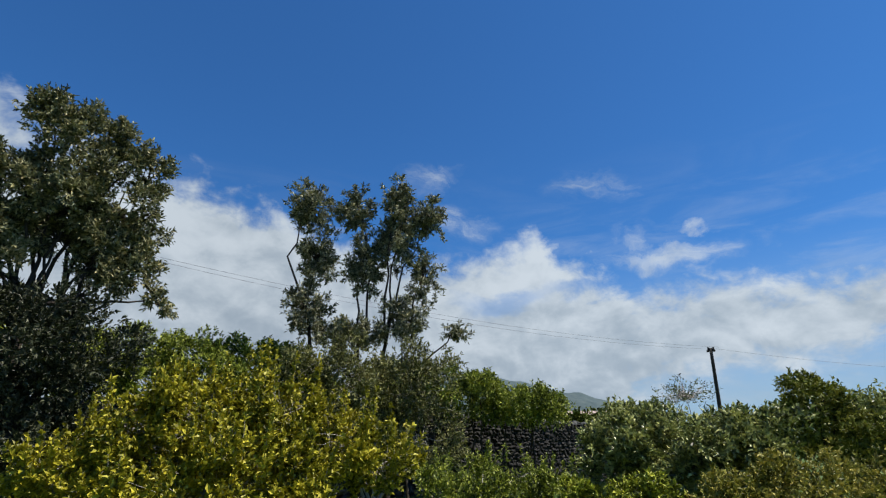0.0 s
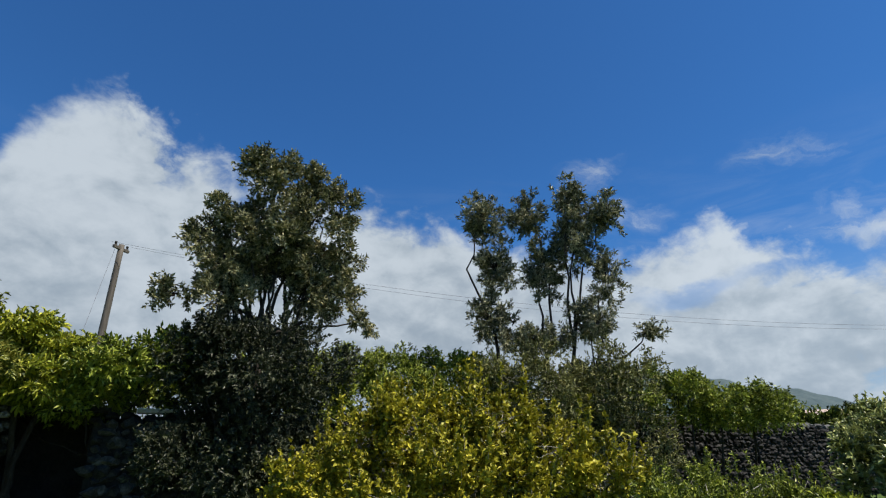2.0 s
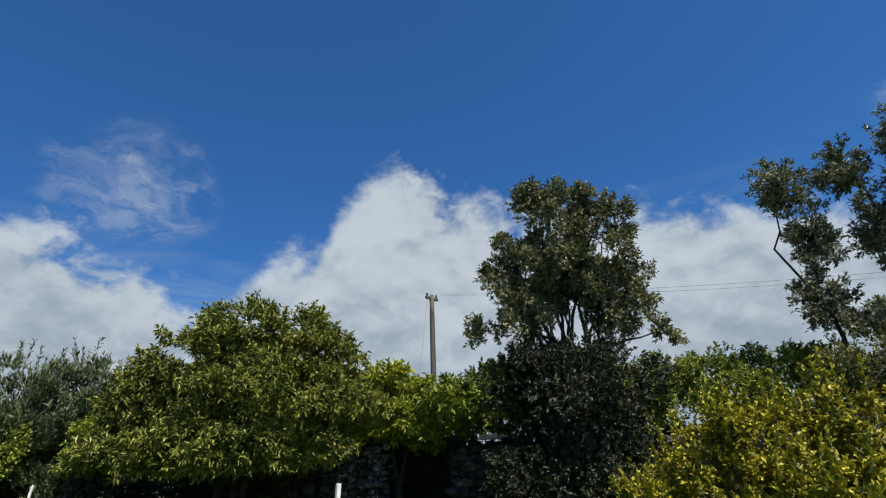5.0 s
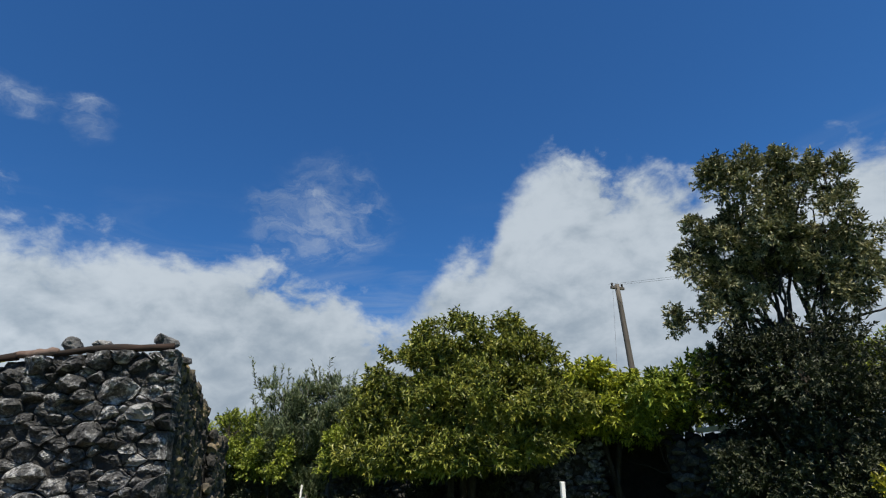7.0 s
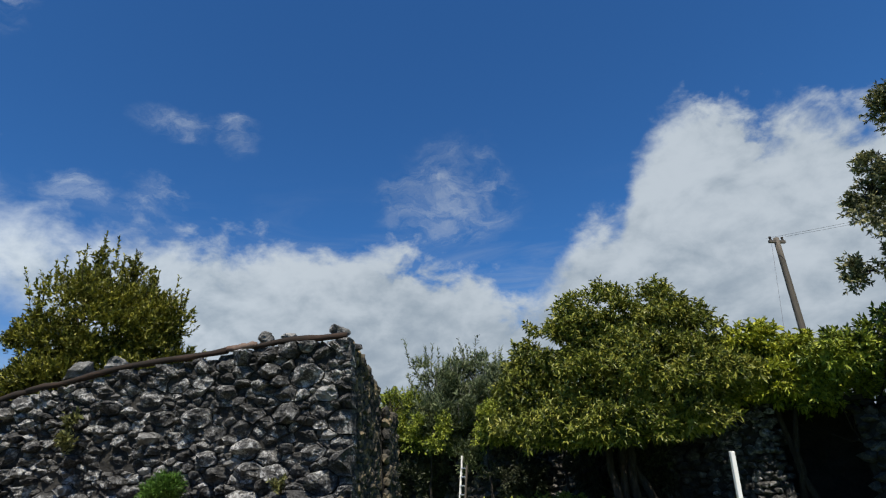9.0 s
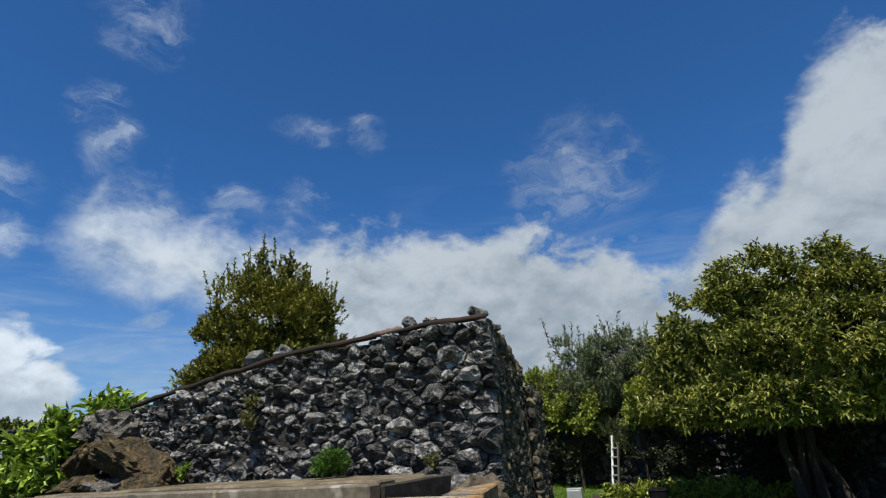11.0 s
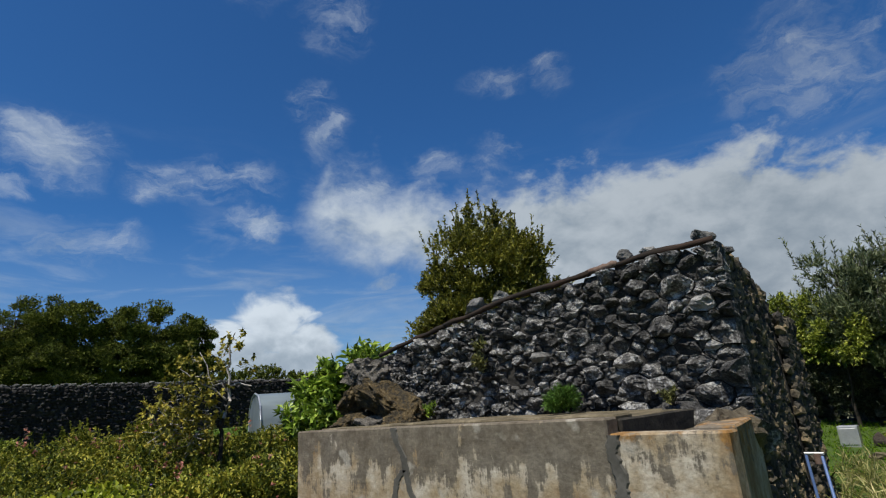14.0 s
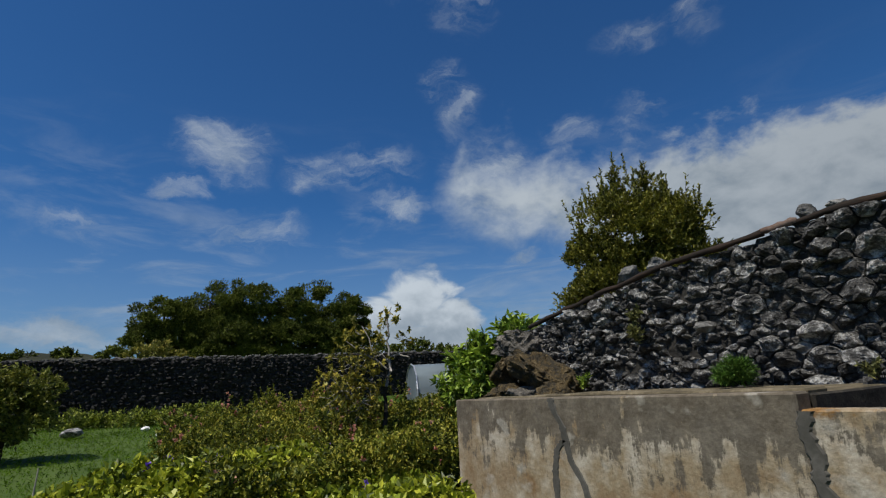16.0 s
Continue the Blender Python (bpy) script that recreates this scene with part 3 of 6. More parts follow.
WOOD_LEAF = foliage("dark_wood_leaves", (0.032, 0.05, 0.007), (0.09, 0.113, 0.015), (0.19, 0.212, 0.033), 0.7, 0.08, 0.2, 0.3)
SHRUB_LEAF = foliage("shrub_leaves", (0.075, 0.098, 0.026), (0.19, 0.222, 0.06), (0.43, 0.43, 0.16), 0.42, 0.14, 0.45)
ORANGE_LEAF = foliage("rusty_leaves", (0.108, 0.122, 0.022), (0.216, 0.216, 0.032), (0.360, 0.302, 0.065), 0.55, 0.17)
GRASS_LEAF = foliage("grass_blades", (0.045, 0.095, 0.003), (0.085, 0.175, 0.006), (0.16, 0.25, 0.014), 0.75, 0.35, 0.08, 0.6)
STRAW_LEAF = foliage("straw_blades", (0.14, 0.16, 0.04), (0.26, 0.26, 0.08), (0.45, 0.40, 0.2), 0.7, 0.3, 0.2, 0.8)
MEADOW_LEAF = foliage("meadow_leaves", (0.054, 0.084, 0.009), (0.15, 0.176, 0.018), (0.32, 0.29, 0.04), 0.55, 0.17, 0.25, 0.9)
BROAD_LEAF = foliage("broad_leaves", (0.094, 0.138, 0.011), (0.224, 0.276, 0.018), (0.449, 0.456, 0.045), 0.45, 0.35)
MOSS_LEAF = foliage("cushion_leaves", (0.035, 0.085, 0.010), (0.07, 0.15, 0.018), (0.13, 0.24, 0.035), 0.6, 0.2)
BRONZE_LEAF = foliage("bronze_leaves", (0.11, 0.115, 0.016), (0.25, 0.23, 0.03), (0.43, 0.35, 0.06), 0.55, 0.17)
PINK = foliage("pink_petals", (0.36, 0.10, 0.085), (0.47, 0.2, 0.15), (0.56, 0.36, 0.25), 0.6, 0.3)
PURPLE = foliage("purple_petals", (0.10, 0.05, 0.35), (0.16, 0.08, 0.5), (0.22, 0.13, 0.6), 0.6, 0.3)
YELLOW_FLOWER = foliage("yellow_petals", (0.5, 0.38, 0.02), (0.65, 0.5, 0.03), (0.75, 0.6, 0.06), 0.6, 0.3)


# ---------------------------------------------------------------- ground, hills
def build_ground():
    xs = np.concatenate([[-4000, -900, -300, -130, -90], np.linspace(-62, 40, 120), [70, 130, 300, 900, 4000]])
    ys = np.concatenate([[-4000, -900, -300, -130, -70], np.linspace(-40, 64, 120), [90, 130, 300, 900, 4000]])
    gx, gy = np.meshgrid(xs, ys, indexing="ij")
    gz = ground_z(gx, gy)
    near = (np.abs(gx) < 66) & (np.abs(gy) < 66)
    gz += np.where(near, 0.03 * np.sin(gx * 1.3 + 0.7 * gy) * np.cos(gy * 0.9), 0)
    n, m = gx.shape
    i, j = np.meshgrid(np.arange(n - 1), np.arange(m - 1), indexing="ij")
    a = i * m + j
    tagged(raw("ground", np.stack([gx, gy, gz], -1).reshape(-1, 3), np.stack([a, a + m, a + m + 1, a + 1], -1).reshape(-1, 4), GROUND, smooth=True),
           "grassy garden ground sloping gently up", "ground", kind="structure")


build_ground()


SCRUB = surface("scrubby_slope", [(0.010, 0.013, 0.006), (0.024, 0.026, 0.012), (0.05, 0.048, 0.024)], 0.35, 1.0, 0.6, 0.3, 6)


def ridge(name, label, x0, y0, x1, y1, tops, depth, base, cover=HILL):
    """A distant ridge: a solid hill whose crest runs from one end to the other."""
    n = 60
    s = np.linspace(0, 1, n)
    crest = np.interp(s, np.linspace(0, 1, len(tops)), tops) * (1 + 0.03 * np.sin(s * 37) + 0.02 * np.sin(s * 91))
    ax, ay = x0 + (x1 - x0) * s, y0 + (y1 - y0) * s
    nx, ny = np.array([y1 - y0, x0 - x1]) / math.hypot(x1 - x0, y1 - y0)
    rows = []
    for k, h in ((-1, 0), (-0.6, 0.35), (-0.25, 0.8), (0, 1), (0.4, 0.7), (1, 0)):
        rows.append(np.stack([ax + nx * k * depth, ay + ny * k * depth, base + crest * h], -1))
    v = np.concatenate(rows)
    i, j = np.meshgrid(np.arange(len(rows) - 1), np.arange(n - 1), indexing="ij")
    a = i * n + j
    tagged(raw(name, v, np.stack([a, a + 1, a + n + 1, a + n], -1).reshape(-1, 4), cover, smooth=True), label, "hill", kind="structure")


ridge("backdrop_hill", "hazy blue-green volcanic hill far away", 1500, 700, 1560, -330, [20, 80, 150, 185, 150, 120, 80, 30], 300, 0)

ridge("backdrop_slope", "dark scrub-covered slope beyond the far wall", -112, -60, -100, 40, [4.0, 5.4, 6.8, 8.0, 8.6, 7.6, 6.4, 5.2, 4.2], 26, 1.8, SCRUB)


# ---------------------------------------------------------------- lava stone walls
SMALL_STONES = [stone_arrays(s, 1) for s in range(40, 52)]


def field_wall(name, label, x0, y0, x1, y1, z0, z1, thick, stone, material, capping, seed, cap_size=0.3):
    """A dry stone wall: dark core, stones bedded on both faces, a row of cap stones. z0, z1: height of the top at the two ends."""
    rng = np.random.default_rng(seed)
    long = math.hypot(x1 - x0, y1 - y0)
    ux, uy = (x1 - x0) / long, (y1 - y0) / long
    top = empty(name, x0, y0, 0, label, "stone wall", kind="structure")
    o = np.array([x0, y0, 0])
    s = np.linspace(0, long, 30)
    rows = []
    for side, zz in ((-1, 0), (-0.85, 1), (0.85, 1), (1, 0)):
        px, py = x0 + ux * s - uy * side * thick / 2, y0 + uy * s + ux * side * thick / 2
        h = (z0 + (z1 - z0) * s / long - 0.12) if zz else np.full(30, -0.3)
        rows.append(np.stack([px, py, h], -1))
    v = np.concatenate(rows)
    i, j = np.meshgrid(np.arange(3), np.arange(29), indexing="ij")
    a = i * 30 + j
    raw("core", v - o, np.stack([a, a + 1, a + 31, a + 30], -1).reshape(-1, 4), CORE, top)
    spots, sizes = [], []
    step = stone * 0.8
    for face in (-1, 1):
        for k in range(int((max(z0, z1) + 0.1) / (step * 0.78))):
            for t in np.arange(0, long, step) + rng.uniform(0, step):
                z = k * step * 0.78 + rng.uniform(-0.2, 0.2) * step
                if z < z0 + (z1 - z0) * t / long - 0.05 and z > float(ground_z(x0 + ux * t, y0 + uy * t)) - 0.1:
                    t2 = t + rng.uniform(-0.4, 0.4) * step
                    off = face * thick / 2 * (1 - 0.12 * z / max(z0, 0.1))
                    spots.append((x0 + ux * t2 - uy * off, y0 + uy * t2 + ux * off, z))
                    b = stone * rng.uniform(0.65, 1.4)
                    sizes.append((b * rng.uniform(0.9, 1.4), b, b * rng.uniform(0.6, 1.0)))
    v, f = rubble(rng, SMALL_STONES, np.array(spots), np.array(sizes))
    tagged(raw("bedded_stones", v - o, f, material, top), kind="stuff")
    spots, sizes = [], []
    for row in (-0.25, 0.25):
        for t in np.arange(0, long, cap_size * 0.72):
            b = cap_size * rng.uniform(0.7, 1.25)
            t2 = t + rng.uniform(-0.08, 0.08)
            spots.append((x0 + ux * t2 - uy * row * thick, y0 + uy * t2 + ux * row * thick, z0 + (z1 - z0) * t / long - 0.02 + rng.uniform(-0.05, 0.04)))
            sizes.append((b, b, b * 0.62))
    v, f = rubble(rng, SMALL_STONES, np.array(spots), np.array(sizes))
    tagged(raw("cap_stones", v - o, f, capping, top), kind="stuff")
    return top


field_wall("wall_west", "long dark lava dry stone boundary wall with pale capping", -27.4, -16, -27.9, 23, 3.45, 3.75, 0.7, 0.2, LAVA_FAR, LICHEN_CAP, 11, 0.24)
field_wall("wall_north", "lava stone wall half hidden by trees, stones darkened for shade", -9, 21.0, 3.5, 13.09, 2.45, 2.44, 0.6, 0.26, LAVA_SHADY, LAVA_FAR, 12)
# same wall where sun falls on it: the light is a paler stone colour
field_wall("wall_north_pier", "end pier of the lava stone wall beside a gap, stones paler for sunlight", 3.53, 13.07, 4.62, 12.38, 2.44, 2.44, 0.62, 0.2, LAVA_CHIP, LAVA_FAR, 15)
field_wall("wall_north_end", "lava stone wall below creepers, stones darkened for their shade", 5.9, 11.56, 16.9, 4.6, 2.24, 2.42, 0.6, 0.26, LAVA_SHADY, LAVA_FAR, 14)
# dark walls and roof added behind the gap in the wall to blacken it
bm = bmesh.new()
for lo, hi in (((-0.2, 1.5, -0.3), (1.75, 1.7, 2.3)), ((-0.2, 0.3, -0.3), (-0.04, 1.49, 2.3)), ((1.59, 0.3, -0.3), (1.75, 1.49, 2.3)), ((-0.2, -0.28, 2.304), (1.75, 1.7, 2.4))):
    box(bm, lo, hi)
gap = part("gap_shade_box", bm, CORE)
gap.matrix_world = pose(4.62, 12.38, 0, 0, 0, -32.3)
tagged(gap, "roofed box added behind the gap in the stone wall to keep it dark", "recess", kind="structure")
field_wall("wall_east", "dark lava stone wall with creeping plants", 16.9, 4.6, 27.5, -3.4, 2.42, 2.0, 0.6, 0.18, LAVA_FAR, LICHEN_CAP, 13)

# pale mortar capping on one stretch of the north wall
bm = bmesh.new()
box(bm, (-0.36, -0.2, -0.04), (0.36, 0.2, 0.05))
soften(bm, 0.02)
cap = part("wall_capping", bm, WHITE)
cap.matrix_world = pose(6.75, 11.0, 2.35, 0, 0, -32)
tagged(cap, "short pale mortar capping slab on the stone wall", "capping slab")


# ---------------------------------------------------------------- the ruined lava stone outbuilding
HOUSE_FACE_Y = 5.7


def roofline(x):
    return float(np.interp(x, [-8.7, -8.4, -7.2, -5.1, -3.2, -2.4], [2.2, 2.38, 2.62, 2.95, 3.09, 3.10]))


def build_outbuilding():
    rng = np.random.default_rng(21)
    top = empty("stone_outbuilding", -5.4, HOUSE_FACE_Y, 0, "ruined outbuilding of black lava rubble with sloping top", "stone building")
    o = Vector((-5.4, HOUSE_FACE_Y, 0))
    # dark rubble core of the front and side wall
    bm = bmesh.new()
    xs = np.linspace(-8.4, -2.5, 24)
    lo, hi = [], []
    for x in xs:
        lo.append([bm.verts.new((x, HOUSE_FACE_Y + 0.05, -0.2)), bm.verts.new((x, HOUSE_FACE_Y + 0.6, -0.2))])
        hi.append([bm.verts.new((x, HOUSE_FACE_Y + 0.05, roofline(x) - 0.08)), bm.verts.new((x, HOUSE_FACE_Y + 0.6, roofline(x) - 0.08))])
    for i in range(len(xs) - 1):
        bm.faces.new((lo[i][0], lo[i + 1][0], hi[i + 1][0], hi[i][0]))
        bm.faces.new((lo[i + 1][1], lo[i][1], hi[i][1], hi[i + 1][1]))
        bm.faces.new((hi[i][0], hi[i + 1][0], hi[i + 1][1], hi[i][1]))
    bm.faces.new((lo[0][0], hi[0][0], hi[0][1], lo[0][1]))
    bm.faces.new((lo[-1][0], lo[-1][1], hi[-1][1], hi[-1][0]))
    bm.transform(Matrix.Translation(-o))
    front = part("front_wall", bm, CORE, top, "dark mortar behind the stones")
    bm = bmesh.new()
    prof = [(5.8, 3.02), (6.3, 2.98), (6.8, 2.86), (7.15, 2.7)]
    for x0, x1 in ((-3.05, -2.47),):
        ring = [[bm.verts.new((x, y, z)) for y, z in prof] for x in (x0, x1)]
        foot = [[bm.verts.new((x, y, -0.2)) for y, _ in prof] for x in (x0, x1)]
        for i in range(3):
            bm.faces.new((ring[0][i], ring[0][i + 1], ring[1][i + 1], ring[1][i]))
            for k in (0, 1):
                bm.faces.new((foot[k][i], foot[k][i + 1], ring[k][i + 1], ring[k][i]))
        bm.faces.new((foot[0][3], foot[1][3], ring[1][3], ring[0][3]))
    box(bm, (-3.0, 7.15, -0.2), (-2.4, 7.95, 2.42))
    bmesh.ops.recalc_face_normals(bm, faces=bm.faces[:])
    bm.transform(Matrix.Translation(-o))
    side = part("side_wall", bm, CORE, top, "side wall of weathered lava rubble")
    # front stones: large first, smaller ones into the gaps
    placed = []
    sizes = [0.2] * 12 + [0.15] * 60 + [0.11] * 340 + [0.08] * 3500 + [0.05] * 9000 + [0.03] * 9000
    for r in sizes:
        r *= rng.uniform(0.88, 1.15)
        x, z = rng.uniform(-8.35, -2.42), rng.uniform(1.25, 3.15)
        r *= float(np.interp(x, [-8.4, -5.5, -3.6, -2.4], [0.55, 0.74, 0.95, 1.1]))
        if z > roofline(x) - r * 0.6 - 0.03:
            continue
        if all(((x - a) / 1.2) ** 2 + ((z - b) / 0.8) ** 2 > (0.9 * (r + c)) ** 2 for a, b, c in placed):
            placed.append((x, z, r))
    # each stone fills its own irregular cell, its face bulging and broken
    flatten = 1.5
    placed.sort(key=lambda q: -q[2])
    pts = np.array([(x, z * flatten) for x, z, _ in placed])
    rad = np.array([r for *_, r in placed]) * 1.1

    def clip(poly, nrm, lim):
        out = []
        for p, q in zip(poly, poly[1:] + poly[:1]):
            dp, dq = p @ nrm - lim, q @ nrm - lim
            if dp <= 0:
                out.append(p)
            if dp * dq < 0:
                out.append(p + (q - p) * dp / (dp - dq))
        return out

    def stone_cell(i):
        c, r = pts[i], rad[i]
        poly = [c + np.array(d) * r * 2.4 for d in ((-1, -1), (1, -1), (1, 1), (-1, 1))]
        for j in np.argsort(np.sum((pts - c) ** 2, 1))[1:26]:
            d = pts[j] - c
            poly = clip(poly, d, (pts[j] @ pts[j] - c @ c + r * r - rad[j] ** 2) / 2)
            if len(poly) < 3:
                return None
        poly = clip(poly, np.array([1.0, 0]), -2.38)
        poly = clip(poly, np.array([0, 1.0]), (roofline(c[0] - 0.5 * r) + 0.01) * flatten) if len(poly) > 2 else []
        return np.array(poly) if len(poly) > 2 else None

    def stone_mesh(i):
        """Rings of one stone round its centre: back, edge, shoulder, face."""
        poly = stone_cell(i)
        if poly is None:
            return None
        mid = poly.mean(0)
        edge = []
        for p, q in zip(poly, np.roll(poly, -1, 0)):
            n = max(1, int(np.linalg.norm(q - p) / (rad[i] * 0.5)))
            edge += [p + (q - p) * k / n for k in range(n)]
        edge = np.array(edge)
        size = np.linalg.norm(edge - mid, axis=1).mean()
        n = len(edge)
        if n < 5 or size < 0.02:
            return None
        out = rng.uniform(0.4, 0.9) * size + rng.uniform(-0.03, 0.06)
        # a broken face: three or four tilted planes cut the stone off
        planes = [(rng.uniform(-0.8, 0.8, 2) + [0, 0.15], rng.uniform(0.62, 1.1) * out) for _ in range(rng.integers(3, 6))]
        rings = []
        for shrink, y in ((0.97, 0.16), (0.96, 0.0), (0.93, -0.45), (0.80, -0.8), (0.52, -1.0), (0.25, -1.05)):
            ring = mid + (edge - mid) * (shrink * (1 + rng.uniform(-0.2, 0.05, (n, 1)) * (0.5 if y > -0.3 else 1.0)))
            depth = y * out * (1 + rng.uniform(-0.25, 0.2, n)) if y <= 0 else np.full(n, y)
            if y < -0.3:
                for tilt, far in planes:
                    depth = np.maximum(depth, -far - (ring - mid) @ tilt * 1.6)
                depth = np.minimum(depth + rng.normal(size=n) * 0.05 * size, 0.01)
            rings.append(np.stack([ring[:, 0] - mid[0], depth, (ring[:, 1] - mid[1]) / flatten], -1))
        verts = np.concatenate(rings + [np.array([[0, rings[-1][:, 1].mean(), 0]])])
        m = len(rings) - 1
        faces = [(r * n + k, r * n + (k + 1) % n, (r + 1) * n + (k + 1) % n, (r + 1) * n + k) for r in range(m) for k in range(n)]
        tris = [t for a, b2, c, d in faces for t in ((a, b2, c), (a, c, d))] + [(m * n + k, m * n + (k + 1) % n, (m + 1) * n) for k in range(n)]
        return (mid[0], mid[1] / flatten), verts, np.array(tris)

    rest = []
    for i in range(len(placed)):
        made = stone_mesh(i)
        if made is None:
            continue
        (x, z), v, f = made
        if i < 300:
            ob = raw("stone", v, f, LAVA_PALE if rng.random() < 0.08 and placed[i][2] < 0.12 else LAVA, front)
            ob.matrix_local = pose(x - o.x, 0.03 + rng.uniform(-0.05, 0.04), z)
        else:
            rest.append((v + [x - o.x, 0.03, z], f))
    if rest:
        tagged(raw("chinking", *joined(rest), LAVA_CHIP, front, "small stones wedged between the big ones"), kind="stuff")
    # ragged top course
    spots, dims = [], []
    for x in np.arange(-8.3, -2.4, 0.13):
        r = rng.uniform(0.10, 0.2)
        spots.append((x - o.x, rng.uniform(0.15, 0.5), roofline(x) - 0.02 + rng.uniform(-0.04, 0.02)))
        dims.append((r * 1.3, r * 1.3, r * 0.8))
    tagged(raw("top_stones", *rubble(rng, SMALL_STONES, np.array(spots), np.array(dims)), LAVA, front), kind="stuff")
    # side: smaller rubble, lichened and streaked
    spots, dims = [], []
    for _ in range(2600):
        y, z = rng.uniform(5.86, 7.9), rng.uniform(0, 3.1)
        if z < np.interp(y, [5.7, 6.3, 6.8, 7.2, 7.21, 7.9], [3.1, 3.0, 2.88, 2.7, 2.45, 2.35]):
            r = rng.uniform(0.06, 0.17)
            spots.append((-2.45 - o.x + (0.0 if y < 7.2 else 0.1), y - o.y, z))
            dims.append((r * 0.8, r * 1.2, r * 1.1))
    for y in np.arange(5.95, 7.9, 0.1):
        for _ in range(4):
            r = rng.uniform(0.12, 0.24)
            spots.append((rng.uniform(-3.05, -2.5) - o.x, y - o.y, np.interp(y, [5.7, 6.3, 6.8, 7.2, 7.21, 7.9], [3.08, 3.0, 2.88, 2.7, 2.45, 2.35]) - 0.02))
            dims.append((r * 1.2, r * 1.2, r * 0.8))
    tagged(raw("rubble_facing", *rubble(rng, SMALL_STONES, np.array(spots), np.array(dims)), LAVA_SIDE, side, "weathered stones with ochre lichen"), kind="stuff")
    return top


build_outbuilding()


def build_rails():
    """Old timber rails lying along the sloping top, lapped end to end, weighted with stones."""
    rng = np.random.default_rng(5)
    ends = [(-7.75, -6.2), (-6.28, -4.9), (-4.98, -3.85), (-3.9, -3.5), (-3.55, -2.44)]
    for k, (a, b) in enumerate(ends):
        path = [(x, HOUSE_FACE_Y + 0.02 + rng.uniform(-0.01, 0.01), roofline(x) + 0.035 + 0.012 * (k % 2) + rng.uniform(-0.008, 0.008)) for x in np.linspace(a, b, 8)]
        o = np.array([(a + b) / 2, HOUSE_FACE_Y + 0.06, roofline((a + b) / 2)])
        v, f = tube(np.array(path) - o, np.full(8, 0.037) * rng.uniform(0.75, 1.25, 8), 8)
        caps = np.array([[0, 1, 2, 3], [0, 3, 4, 7], [4, 5, 6, 7]])
        f = np.concatenate([f, caps[:, ::-1], caps + 56])
        ob = raw("timber_rail", v, f, TERRACOTTA if k == 3 else RAIL_WOOD, smooth=True)
        ob.matrix_world = pose(*o)
        tagged(ob, "short rusty pipe lying on the wall top" if k == 3 else "dark weathered timber rail along the wall top", "rail", "rails on the wall top")
    for n, (x, r) in enumerate(((-7.35, 0.0), (-5.78, 0.3), (-5.3, 0.24), (-3.45, 0.18), (-3.18, 0.14), (-2.6, 0.18))):
        if not r:
            continue
        bm = stone_shape(70 + n, sub=3)
        bmesh.ops.scale(bm, vec=(r * 1.3, r * 1.2, r), verts=bm.verts[:])
        ob = part("loose_stone", bm, LAVA_PALE)
        ob.matrix_world = pose(x, HOUSE_FACE_Y + 0.2, roofline(x) + 0.08 + r * 0.3, 0, 0, 40 * n)
        tagged(ob, "loose grey stone weighting the wall top", "stone", "stones on the wall top")


build_rails()


